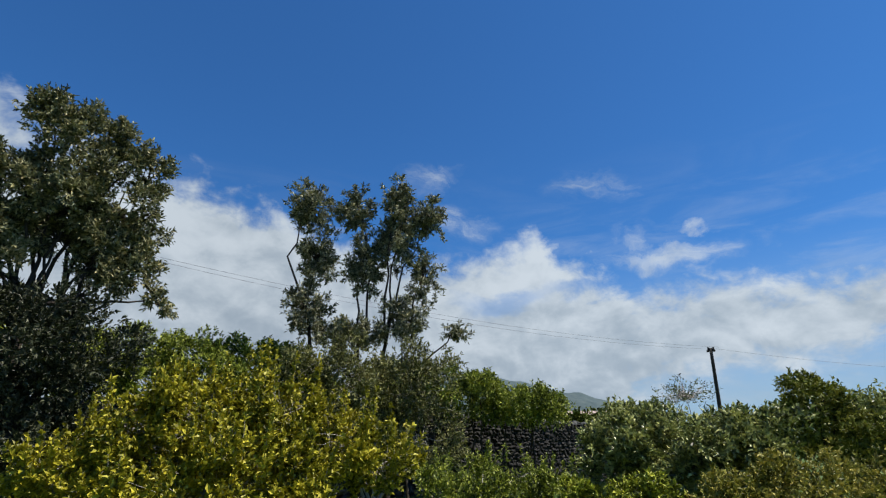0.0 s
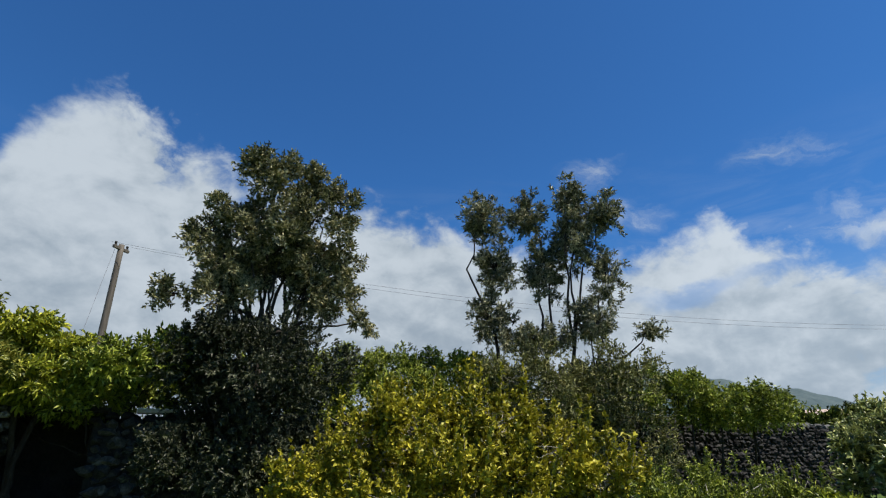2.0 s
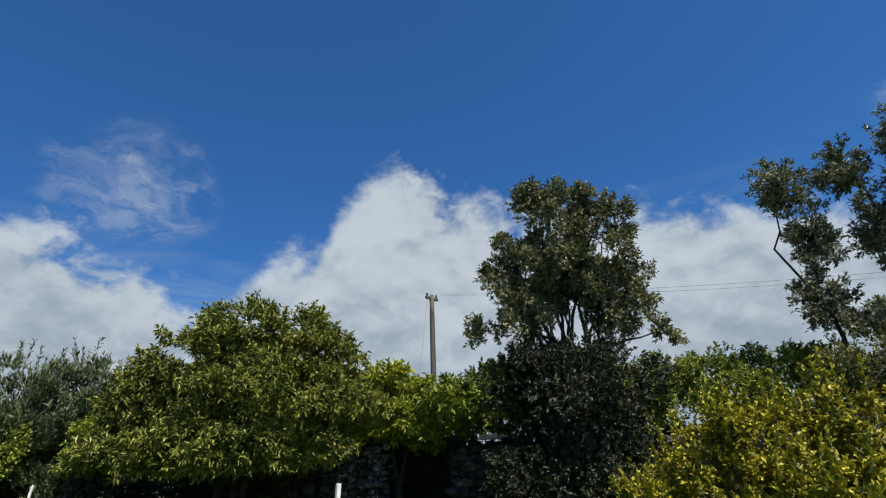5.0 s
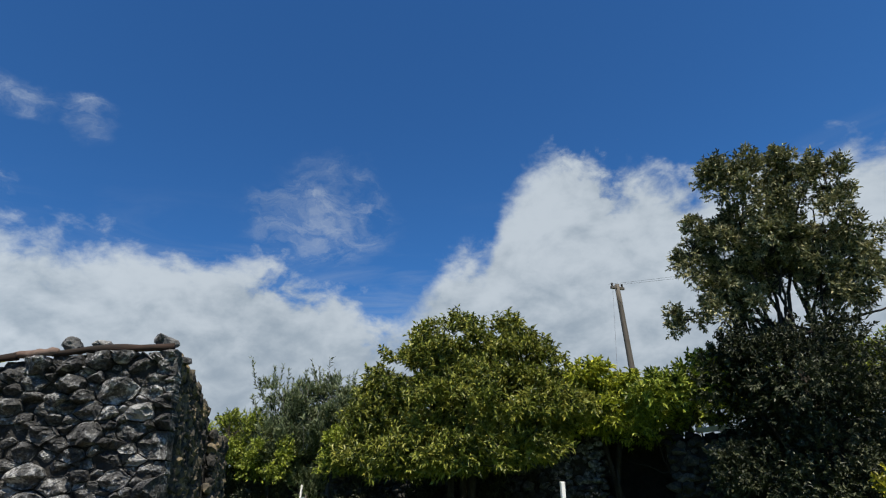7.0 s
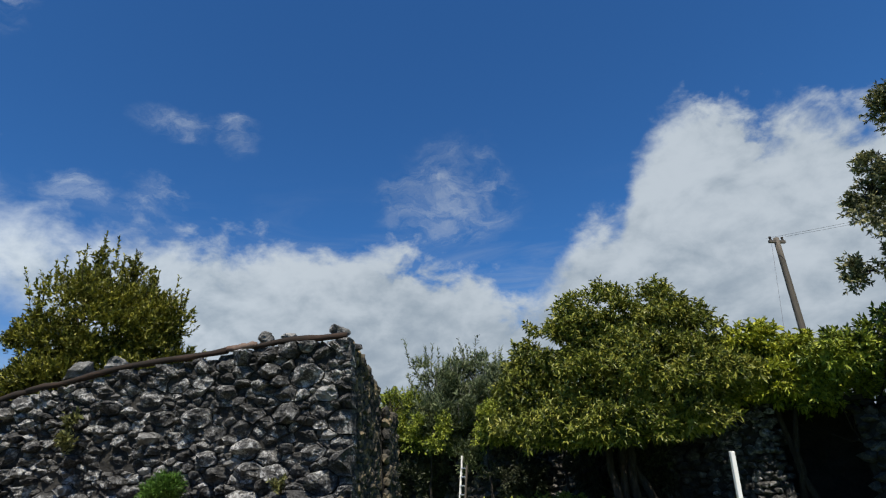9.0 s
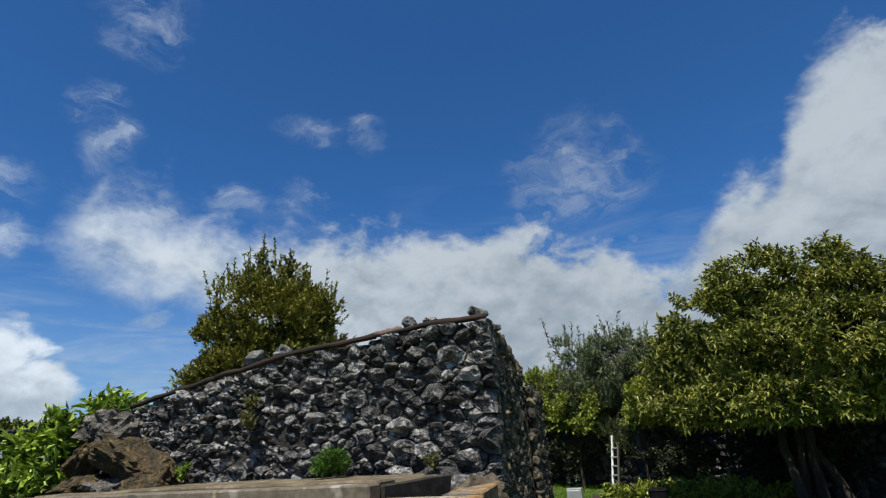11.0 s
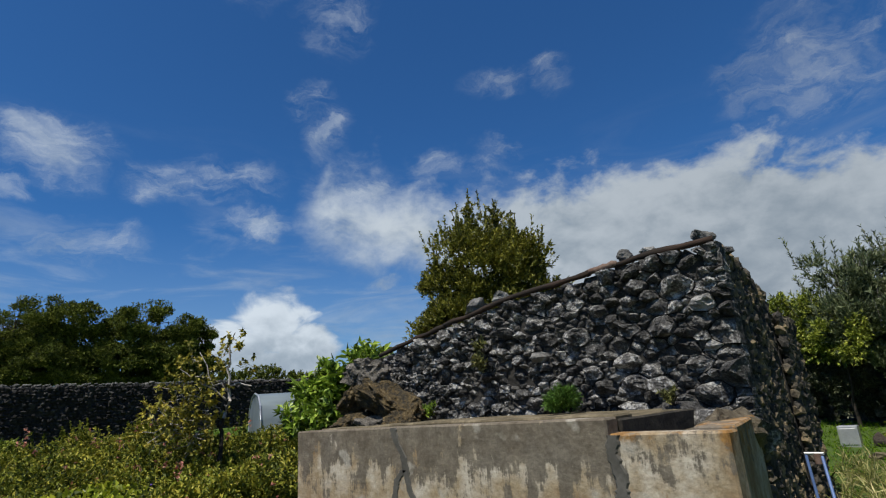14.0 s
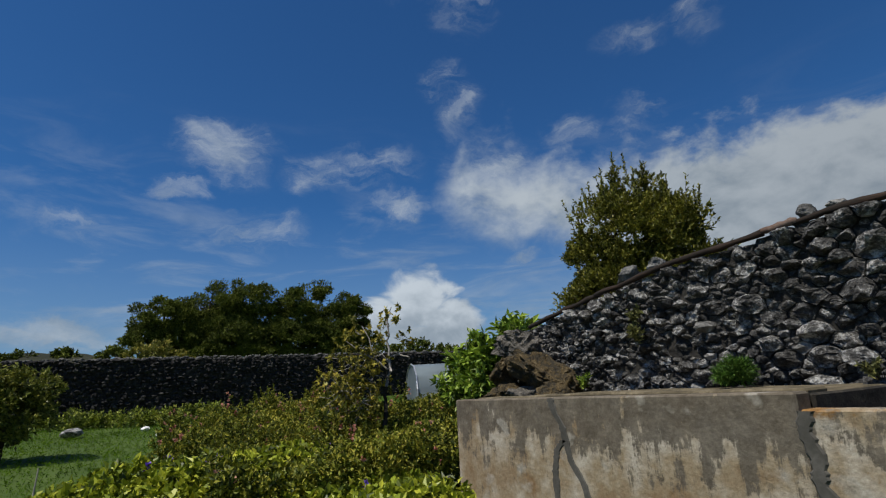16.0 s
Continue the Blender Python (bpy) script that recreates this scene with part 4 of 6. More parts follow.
# ---------------------------------------------------------------- the concrete water tank
def concrete(name, lichen=0.66, sooty=0.0):
    """Old cement render: sooty and dark under the rim, paler and ochre lower down, with blotches and drips."""
    m = bpy.data.materials.new(name)
    m.use_nodes = True
    n, l = m.node_tree.nodes, m.node_tree.links
    b = n["Principled BSDF"]
    b.inputs["Roughness"].default_value, b.inputs["Specular IOR Level"].default_value = 0.92, 0.2
    tc = n.new("ShaderNodeTexCoord")

    def tex(scale, detail, stretch=(1, 1, 1), rough=0.6):
        mp, t = n.new("ShaderNodeMapping"), n.new("ShaderNodeTexNoise")
        mp.inputs["Scale"].default_value = stretch
        l.new(tc.outputs["Object"], mp.inputs[0]), l.new(mp.outputs[0], t.inputs["Vector"])
        t.inputs["Scale"].default_value, t.inputs["Detail"].default_value, t.inputs["Roughness"].default_value = scale, detail, rough
        return t.outputs["Fac"]

    def ramp(fac, stops):
        r = n.new("ShaderNodeValToRGB")
        e = r.color_ramp.elements
        while len(e) < len(stops):
            e.new(0.5)
        for i, (p, c) in enumerate(stops):
            e[i].position, e[i].color = p, (*c, 1)
        l.new(fac, r.inputs[0])
        return r.outputs[0]

    def mix(fac, a, c):
        k = n.new("ShaderNodeMix")
        k.data_type = "RGBA"
        l.new(fac, k.inputs["Factor"]), l.new(a, k.inputs[6]), l.new(c, k.inputs[7])
        return k.outputs[2]

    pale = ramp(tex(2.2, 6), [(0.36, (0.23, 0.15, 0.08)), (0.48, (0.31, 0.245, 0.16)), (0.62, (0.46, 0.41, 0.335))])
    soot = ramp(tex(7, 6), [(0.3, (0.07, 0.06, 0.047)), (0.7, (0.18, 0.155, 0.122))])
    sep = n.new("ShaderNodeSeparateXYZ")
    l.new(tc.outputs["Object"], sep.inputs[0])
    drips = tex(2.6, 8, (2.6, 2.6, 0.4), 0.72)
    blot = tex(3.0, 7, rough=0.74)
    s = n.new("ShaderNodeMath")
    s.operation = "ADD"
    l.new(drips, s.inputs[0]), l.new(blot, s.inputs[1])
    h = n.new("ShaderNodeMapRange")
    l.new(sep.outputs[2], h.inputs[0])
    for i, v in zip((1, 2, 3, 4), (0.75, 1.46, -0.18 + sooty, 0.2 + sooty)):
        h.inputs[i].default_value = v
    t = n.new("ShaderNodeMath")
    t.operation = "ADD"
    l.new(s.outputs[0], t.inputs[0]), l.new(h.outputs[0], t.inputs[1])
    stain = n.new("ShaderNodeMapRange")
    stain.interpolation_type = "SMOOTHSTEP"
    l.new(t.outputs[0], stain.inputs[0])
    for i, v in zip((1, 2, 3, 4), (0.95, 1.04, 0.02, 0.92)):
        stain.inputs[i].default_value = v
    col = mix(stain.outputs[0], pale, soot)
    # orange lichen on a few patches
    li = n.new("ShaderNodeMapRange")
    grown, high = n.new("ShaderNodeMath"), n.new("ShaderNodeMapRange")
    l.new(sep.outputs[2], high.inputs[0])
    for i, v in zip((1, 2, 3, 4), (1.0, 1.42, -0.12, 0.06)):
        high.inputs[i].default_value = v
    grown.operation = "ADD"
    l.new(tex(3.4, 6, rough=0.7), grown.inputs[0]), l.new(high.outputs[0], grown.inputs[1]), l.new(grown.outputs[0], li.inputs[0])
    for i, v in zip((1, 2, 3, 4), (lichen, lichen + 0.08, 0.0, 0.75)):
        li.inputs[i].default_value = v
    rust = ramp(tex(9, 3), [(0.3, (0.20, 0.095, 0.02)), (0.7, (0.36, 0.18, 0.04))])
    col = mix(li.outputs[0], col, rust)
    # pale scoured spots and a fine mottle
    sp = n.new("ShaderNodeMapRange")
    l.new(tex(3.1, 4, (1, 1, 1.2), 0.45), sp.inputs[0])
    for i, v in zip((1, 2, 3, 4), (0.60, 0.66, 0.0, 0.6)):
        sp.inputs[i].default_value = v
    wash = ramp(tex(12, 6), [(0.3, (0.29, 0.265, 0.22)), (0.7, (0.49, 0.465, 0.41))])
    col = mix(sp.outputs[0], col, wash)
    mottle = ramp(tex(26, 8, rough=0.75), [(0.32, (0.62, 0.6, 0.57)), (0.62, (1.12, 1.12, 1.12))])
    mm = n.new("ShaderNodeMix")
    mm.data_type, mm.blend_type = "RGBA", "MULTIPLY"
    mm.inputs["Factor"].default_value = 0.8
    l.new(col, mm.inputs[6]), l.new(mottle, mm.inputs[7])
    col = mm.outputs[2]
    l.new(col, b.inputs["Base Color"])
    bp = n.new("ShaderNodeBump")
    bp.inputs["Strength"].default_value, bp.inputs["Distance"].default_value = 0.7, 0.015
    l.new(tex(14, 8, rough=0.7), bp.inputs["Height"])
    l.new(bp.outputs[0], b.inputs["Normal"])
    return m


CONCRETE = concrete("old_cement_render", 0.72)
# cement for the face turned from the sun, its shade in the colour
SHADED_CEMENT = surface("shade_dark_cement_render", [(0.012, 0.011, 0.009), (0.03, 0.027, 0.022), (0.07, 0.06, 0.045)], 4, 0.95, 0.7, 0.02, 5)
LICHENED = concrete("lichened_cement_render", 0.52, -0.16)
EARTH = surface("brown_soil", [(0.04, 0.033, 0.022), (0.095, 0.078, 0.052), (0.19, 0.16, 0.115)], 6, 1.0, 1.0, 0.05, 5)
MOSSY = surface("mossy_cement", [(0.035, 0.03, 0.018), (0.11, 0.09, 0.055), (0.27, 0.225, 0.15)], 5, 0.95, 0.7, 0.02, 5)
CEMENT = surface("repair_mortar", [(0.045, 0.042, 0.036), (0.075, 0.071, 0.062), (0.12, 0.112, 0.10)], 5, 0.95, 0.6, 0.01, 5)


def build_tank():
    rng = np.random.default_rng(8)
    top = empty("water_tank", -4.4, 3.55, 0, "old cement-rendered water tank, stained, with mended cracks", "water tank")
    o = Matrix.Translation((4.4, -3.55, 0))

    def slab(name, lo, hi, label="", bevel=0.018, wob=0.008):
        bm = bmesh.new()
        box(bm, lo, hi)
        bmesh.ops.subdivide_edges(bm, edges=[e for e in bm.edges if e.calc_length() > 0.5], cuts=10, use_grid_fill=True)
        soft = [e for e in bm.edges if e.calc_face_angle(0) > 1.0]
        bmesh.ops.bevel(bm, geom=soft, offset=min(bevel, 0.014), segments=1, affect="EDGES")
        for v in bm.verts:
            v.co += 0.5 * Vector((noise.noise(v.co * 2.3), noise.noise(v.co * 2.3 + Vector((9, 0, 0))), noise.noise(v.co * 1.7 + Vector((0, 7, 0))))) * wob
        if name == "right_wall":
            for v in bm.verts:
                v.co.x -= (v.co.y - 3.7) * 0.17
        bm.transform(o)
        return part(name, bm, CONCRETE, top, label)

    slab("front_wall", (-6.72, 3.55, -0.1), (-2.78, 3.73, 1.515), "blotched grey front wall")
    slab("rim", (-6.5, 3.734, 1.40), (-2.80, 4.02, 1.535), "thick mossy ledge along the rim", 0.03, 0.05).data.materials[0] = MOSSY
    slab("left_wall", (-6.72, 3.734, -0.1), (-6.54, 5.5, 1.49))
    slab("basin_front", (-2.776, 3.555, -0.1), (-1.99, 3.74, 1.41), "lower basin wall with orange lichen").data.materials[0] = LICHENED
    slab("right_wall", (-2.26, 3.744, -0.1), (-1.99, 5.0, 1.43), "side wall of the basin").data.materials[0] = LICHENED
    # the unlit side of this cross wall is a dark colour
    slab("partition", (-2.796, 3.744, -0.1), (-2.76, 5.5, 1.50), "cross wall inside, coloured dark for the shade on its face").data.materials[0] = SHADED_CEMENT
    slab("basin_floor", (-2.756, 3.744, 0.9), (-2.42, 4.9, 1.0))
    slab("cover", (-6.536, 4.024, 1.33), (-2.80, 5.6, 1.50), "flat cement cover grown with moss", 0.03, 0.04).data.materials[0] = MOSSY
    bm = stone_shape(61, sub=4)
    bmesh.ops.scale(bm, vec=(0.55, 1.1, 0.55), verts=bm.verts[:])
    for v in bm.verts:
        v.co *= 1 + 0.15 * noise.noise(v.co * 9)
    bm.transform(o @ Matrix.Translation((-2.42, 4.85, 1.27)))
    part("soil", bm, EARTH, top, "heap of brown soil and rubble inside the basin")
    # mended cracks: raised ribbons of darker mortar
    for path in ([(-5.03, 1.51), (-4.99, 1.38), (-4.90, 1.26), (-4.87, 1.12), (-4.83, 0.95), (-4.70, 0.78), (-4.62, 0.5)],
                 [(-4.90, 1.13), (-5.0, 1.04), (-5.05, 0.85), (-5.06, 0.5)],
                 [(-2.74, 1.40), (-2.77, 1.28), (-2.72, 1.12), (-2.74, 0.98), (-2.66, 0.82), (-2.6, 0.5)]):
        pts = np.array(path)
        s = np.linspace(0, len(pts) - 1, 40)
        px, pz = (np.interp(s, range(len(pts)), pts[:, k]) for k in (0, 1))
        bm = bmesh.new()
        rows = []
        for x, z in zip(px, pz):
            w = 0.05 * rng.uniform(0.75, 1.25)
            rows.append([bm.verts.new((x + k * w, 3.548 - d, z)) for k, d in ((-1, -0.006), (-0.7, 0.006), (0.7, 0.006), (1, -0.006))])
        for a, c in zip(rows, rows[1:]):
            for k in range(3):
                bm.faces.new((a[k], a[k + 1], c[k + 1], c[k]))
        bmesh.ops.recalc_face_normals(bm, faces=bm.faces[:])
        bm.transform(o)
        part("mended_crack", bm, CEMENT, top, "jagged line of dark repair mortar")
    return top


build_tank()
# broken masonry heaped at the far end of the tank
HEAPED = ((-7.62, 5.36, 2.23, 0.98, 0.6, 0.42, 4, GREY_ROCK), (-7.2, 5.3, 1.86, 1.2, 0.5, 0.5, 34, OCHRE_ROCK), (-7.92, 5.3, 1.86, 0.5, 0.5, 0.48, 0, OCHRE_ROCK), (-7.8, 5.25, 1.54, 0.75, 0.5, 0.36, 5, OCHRE_ROCK),
          (-7.3, 5.22, 1.5, 0.6, 0.45, 0.3, -8, GREY_ROCK), (-6.75, 5.25, 1.55, 0.5, 0.4, 0.3, -10, OCHRE_ROCK))
for n, (x, y, z, sx, sy, sz, tilt, rock) in enumerate(HEAPED):
    bm = stone_shape(90 + n, sub=4)
    bmesh.ops.scale(bm, vec=(sx * 1.1, sy, sz * 1.1), verts=bm.verts[:])
    for v in bm.verts:
        v.co *= 1 + 0.24 * noise.noise(v.co * 7 + Vector((n, 0, 0))) + 0.18 * noise.noise(v.co * 18 + Vector((0, n, 0)))
    ob = part("masonry_block", bm, rock)
    ob.matrix_world = pose(x, y, z, 0, tilt, 10 * n)
    tagged(ob, "fallen block of mortared masonry with ochre lichen" if rock is OCHRE_ROCK else "rough grey lava block in a heap of masonry", "masonry block", "fallen masonry")
for n, (x, y, z, sx, sz) in enumerate(((-2.5, 5.35, 1.3, 0.75, 0.5), (-2.95, 5.42, 1.42, 0.4, 0.34))):
    bm = stone_shape(97 + n)
    bmesh.ops.scale(bm, vec=(sx, 0.45, sz), verts=bm.verts[:])
    ob = part("boulder", bm, LAVA)
    ob.matrix_world = pose(x, y, z, 0, 12, 20)
    tagged(ob, "grey lava boulder wedged at the foot of the wall", "boulder", "boulders at the wall foot")


# ---------------------------------------------------------------- trees and shrubs
plant("pohutukawa_tree", "large dark leathery-leaved tree with several stems", "tree", (7.4, 9.0),
      [(7.3, 8.73, 7.1, 0.75, 0.85), (6.8, 8.9, 7.1, 0.42, 0.5), (7.85, 8.3, 6.9, 0.6, 0.6), (7.4, 8.65, 5.5, 1.1, 0.8), (7.5, 8.6, 6.3, 0.95, 0.8), (6.94, 9.04, 5.58, 1.15, 0.95), (7.97, 8.11, 5.56, 0.9, 1.15), (8.2, 7.9, 6.75, 0.55, 0.55), (6.21, 9.58, 5.69, 0.4, 0.6),
       (5.92, 9.77, 4.39, 0.4, 0.4), (6.7, 9.2, 4.4, 0.8, 0.35), (7.9, 8.2, 4.5, 0.6, 0.4), (6.5, 9.3, 5.0, 0.6, 0.5), (8.05, 8.0, 5.1, 0.7, 0.6), (7.3, 8.7, 4.9, 0.6, 0.4), (8.55, 7.46, 3.92, 0.3, 0.25), (8.23, 7.84, 4.42, 0.55, 0.6)],
      POHUTUKAWA, BARK, 1, 7200, 9, 0.09, 0.036, stems=7, stem_r=0.07, clump=0.28, twigs=300, clumps=10, shell=0.5)
# darkened leaf masses fill the black shaded space under the tall tree
plant("pohutukawa_shrub", "dense evergreen undergrowth beneath the tall tree, leaves darkened for shade", "shrub", (7.3, 8.6),
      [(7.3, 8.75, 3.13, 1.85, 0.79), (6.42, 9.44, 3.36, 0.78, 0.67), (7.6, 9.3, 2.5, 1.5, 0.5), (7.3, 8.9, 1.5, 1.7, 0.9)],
      SHADED_LEAF, BARK, 2, 7000, 9, 0.085, 0.034, stems=5, stem_r=0.06, clump=0.36, clumps=13)
THIN = [(13.61, 7.07, 8.03, 0.82, 0.95), (13.72, 6.85, 6.51, 0.74, 1.1), (13.64, 7.0, 5.0, 0.78, 1.0)]
plant("slender_tree", "slender tree with tufted grey-green crowns on a bare stem", "tree", (13.85, 6.6), THIN, THIN_LEAF, BARK, 3, 1650, 9, 0.105, 0.037, stems=1, stem_r=0.07,
      clump=0.18, clumps=52, shell=0.3, group="slender trees", twigs=110)
plant("slender_tree", "slender tree with tufted grey-green crowns on a bare stem", "tree", (14.3, 5.6),
      [(14.13, 5.91, 8.0, 0.58, 0.9), (14.24, 5.62, 6.31, 0.62, 1.35)], THIN_LEAF, BARK, 4, 1100, 9, 0.105, 0.037, stems=1, stem_r=0.07, clump=0.18, clumps=52, shell=0.3, group="slender trees", twigs=90)
plant("slender_tree", "slender tree with tufted grey-green crowns on a bare stem", "tree", (14.4, 5.3),
      [(14.55, 4.7, 8.5, 0.6, 0.85), (14.8, 3.78, 7.85, 0.64, 0.75), (14.55, 4.69, 7.1, 0.85, 1.15)], THIN_LEAF, BARK, 5, 1650, 9, 0.105, 0.037, stems=1, stem_r=0.075,
      clump=0.18, clumps=52, shell=0.3, group="slender trees", twigs=120)
plant("slender_tree", "slender tree with thin sprawling lower branches", "tree", (14.6, 4.8),
      [(14.75, 3.96, 5.97, 0.6, 1.03), (14.63, 4.45, 4.78, 0.94, 0.78), (14.96, 3.01, 4.42, 0.38, 0.36), (14.12, 5.93, 4.35, 1.25, 0.44)], THIN_LEAF, BARK, 6, 2000, 8, 0.1, 0.035,
      stems=2, stem_r=0.07, clump=0.18, clumps=52, shell=0.3, group="slender trees", twigs=120)
plant("olive_shrub", "twiggy olive-brown shrub below the slender trees", "shrub", (11.6, 4.2),
      [(11.43, 4.56, 2.81, 1.7, 0.73), (11.8, 3.39, 2.56, 1.13, 0.89), (11.06, 5.46, 3.0, 0.86, 0.49), (11.83, 3.3, 1.55, 0.92, 0.92), (11.2, 4.8, 1.6, 1.5, 0.9)],
      DRY_LEAF, BARK_PALE, 7, 5220, 7, 0.088, 0.033, stems=5, stem_r=0.04, twigs=220, clumps=14)
HEDGE = [(7.53, 14.59, 3.4, 0.9, 0.4), (8.41, 14.09, 3.41, 1.0, 0.5), (9.6, 13.2, 3.4, 1.2, 0.6), (11, 12.2, 3.5, 1.3, 0.6), (12.03, 11.13, 3.6, 1.42, 0.63), (13.02, 9.93, 3.6, 1.45, 0.68),
         (13.83, 8.74, 3.6, 1.31, 0.69), (14.39, 7.74, 3.5, 0.98, 0.65), (15.3, 5.2, 3.0, 1.1, 0.75), (15.8, 3.9, 2.95, 1.0, 0.8), (15.0, 4.6, 2.8, 1.1, 0.8), (16.6, 2.9, 2.65, 1.2, 0.65), (17.6, 1.2, 2.5, 1.1, 0.6), (16.04, 2.54, 2.75, 0.92, 0.7), (16.9, 1.9, 2.5, 1.2, 0.55), (18.3, 1.2, 2.4, 1.0, 0.45)]
plant("hedge", "fresh green climbing hedge smothering the stone wall", "hedge", (12.6, 10.6), HEDGE, HEDGE_LEAF, BARK, 8, 12500, 8, 0.092, 0.042, wide=True, stems=6, stem_r=0.05, clump=0.34, clumps=12)
plant("yellow_bush", "broad yellow-green leafy bush with pale twigs", "bush", (5.2, 3.6),
      [(4.83, 4.18, 1.45, 0.63, 0.46), (5.16, 3.73, 1.67, 0.76, 0.41), (5.52, 3.13, 1.67, 0.77, 0.41), (5.78, 2.55, 1.45, 0.64, 0.41), (5.93, 2.12, 1.23, 0.45, 0.28),
       (4.41, 4.63, 1.26, 0.49, 0.27), (5.2, 3.66, 1.08, 1.41, 0.5), (4.9, 3.2, 0.9, 1.2, 0.5)],
      YELLOW_LEAF, BARK_PALE, 9, 7600, 8, 0.054, 0.034, stems=7, stem_r=0.02, clump=0.22, up=0.8, clumps=20, twigs=620, sprigs=520, sprig_long=0.3)
plant("round_tree", "broad rounded evergreen tree with drooping long leaves", "tree", (1.5, 11.6),
      [(1.8, 11.52, 4.3, 1.39, 0.75), (1.7, 11.5, 3.5, 1.2, 0.7), (1.1, 11.7, 3.1, 1.3, 0.7), (0.75, 11.71, 3.8, 1.2, 0.82), (2.8, 11.27, 3.78, 0.95, 0.8), (1.66, 11.2, 2.97, 1.92, 0.93), (-0.13, 11.78, 2.86, 0.78, 0.84),
       (3.15, 11.14, 2.9, 0.93, 0.6), (1.26, 11.4, 2.15, 2.1, 0.55), (-0.48, 11.79, 2.2, 0.64, 0.5), (3.5, 11.0, 2.65, 0.5, 0.42)],
      ROUND_LEAF, BARK, 10, 11500, 10, 0.112, 0.038, stems=4, stem_r=0.09, clump=0.30, clumps=34, spread=1.2, twigs=160, low=-0.35, layer=0.55, up=0.5, shell=0.78, droop=0.1)
plant("lime_tree", "small lime-green tree beside the round tree", "tree", (5.0, 12.2),
      [(4.56, 12.21, 3.68, 0.59, 0.47), (5.22, 11.9, 3.4, 0.57, 0.33), (4.8, 12.1, 2.79, 0.94, 0.47)], YTREE_LEAF, BARK, 11, 1500, 10, 0.14, 0.05, stems=2, stem_r=0.07, layer=0.5, spread=1.2, droop=0.12, clumps=22)
plant("green_creeper_shrub", "bright green shrub leaning over the wall", "shrub", (6.2, 11.45),
      [(5.68, 11.67, 2.55, 0.84, 0.39), (6.12, 11.42, 3.03, 0.56, 0.39), (7.6, 12.4, 2.9, 1.0, 0.5), (4.6, 13.2, 2.7, 1.0, 0.4), (5.4, 10.5, 3.0, 0.8, 0.35), (6.3, 10.0, 3.2, 0.8, 0.4)], HEDGE_LEAF, BARK, 12, 3480, 8, 0.112, 0.049, stems=1, stem_r=0.03)
plant("grey_shrub", "tall soft grey-green shrub with upright wispy tips", "shrub", (-1.7, 16.8),
      [(-2.67, 16.68, 3.75, 0.95, 0.94), (-1.44, 16.78, 3.8, 0.6, 1.0), (-1.99, 16.75, 2.52, 1.26, 0.84), (-1.2, 16.4, 3.3, 1.0, 0.8), (-2.7, 16.5, 2.9, 1.0, 0.8), (-0.52, 16.79, 3.75, 0.6, 0.7), (-2.0, 16.7, 1.6, 1.2, 0.6)],
      GREY_LEAF, BARK_PALE, 13, 8200, 8, 0.128, 0.029, stems=3, stem_r=0.06, up=0.9, spread=0.45, twigs=160, sprigs=170, sprig_long=0.8)
plant("green_shrub", "fresh green shrub behind the outbuilding", "shrub", (-4.0, 19.6), [(-4.14, 19.5, 3.1, 0.9, 0.8), (-3.7, 19.2, 2.13, 1.2, 0.8)], HEDGE_LEAF, BARK, 14, 1740, 8, 0.144, 0.066, stems=2)
plant("olive_tree", "upright olive-green tree with wispy tips behind the outbuilding", "tree", (-7.3, 8.3),
      [(-7.32, 8.12, 4.05, 1.2, 0.83), (-7.87, 7.65, 3.6, 0.65, 0.65), (-6.66, 8.6, 3.8, 0.67, 0.67), (-7.34, 8.1, 4.75, 0.62, 0.5), (-7.3, 8.2, 3.1, 1.3, 0.6), (-7.9, 7.7, 3.0, 0.8, 0.5), (-6.6, 8.7, 3.2, 0.8, 0.6), (-7.5, 8.0, 5.35, 0.1, 0.28), (-7.1, 8.3, 5.3, 0.1, 0.25), (-7.8, 7.75, 4.75, 0.1, 0.3), (-8.05, 7.55, 4.3, 0.1, 0.3),
       (-6.8, 8.5, 4.9, 0.1, 0.25), (-7.65, 7.9, 5.05, 0.1, 0.3), (-6.4, 8.8, 4.3, 0.1, 0.25), (-8.2, 7.4, 4.0, 0.1, 0.25)],
      BEHIND_LEAF, BARK, 15, 12325, 8, 0.072, 0.030, stems=3, stem_r=0.06, up=0.9, spread=0.55, clump=0.34, clumps=20, twigs=120, sprigs=190, sprig_long=0.5)
plant("fig_shrub", "bright green big-leaved shrub at the end of the wall", "shrub", (-8.6, 5.4),
      [(-8.62, 6.05, 2.5, 0.6, 0.2), (-8.75, 5.6, 2.2, 0.45, 0.3), (-8.95, 5.3, 1.95, 0.4, 0.3), (-9.05, 5.1, 1.6, 0.35, 0.3), (-8.65, 5.45, 1.75, 0.45, 0.45), (-8.5, 5.4, 1.2, 0.4, 0.5)],
      FIG_LEAF, BARK_PALE, 16, 620, 7, 0.16, 0.075, stems=4, stem_r=0.03, spread=1.0, curl=0.2, up=0.2)
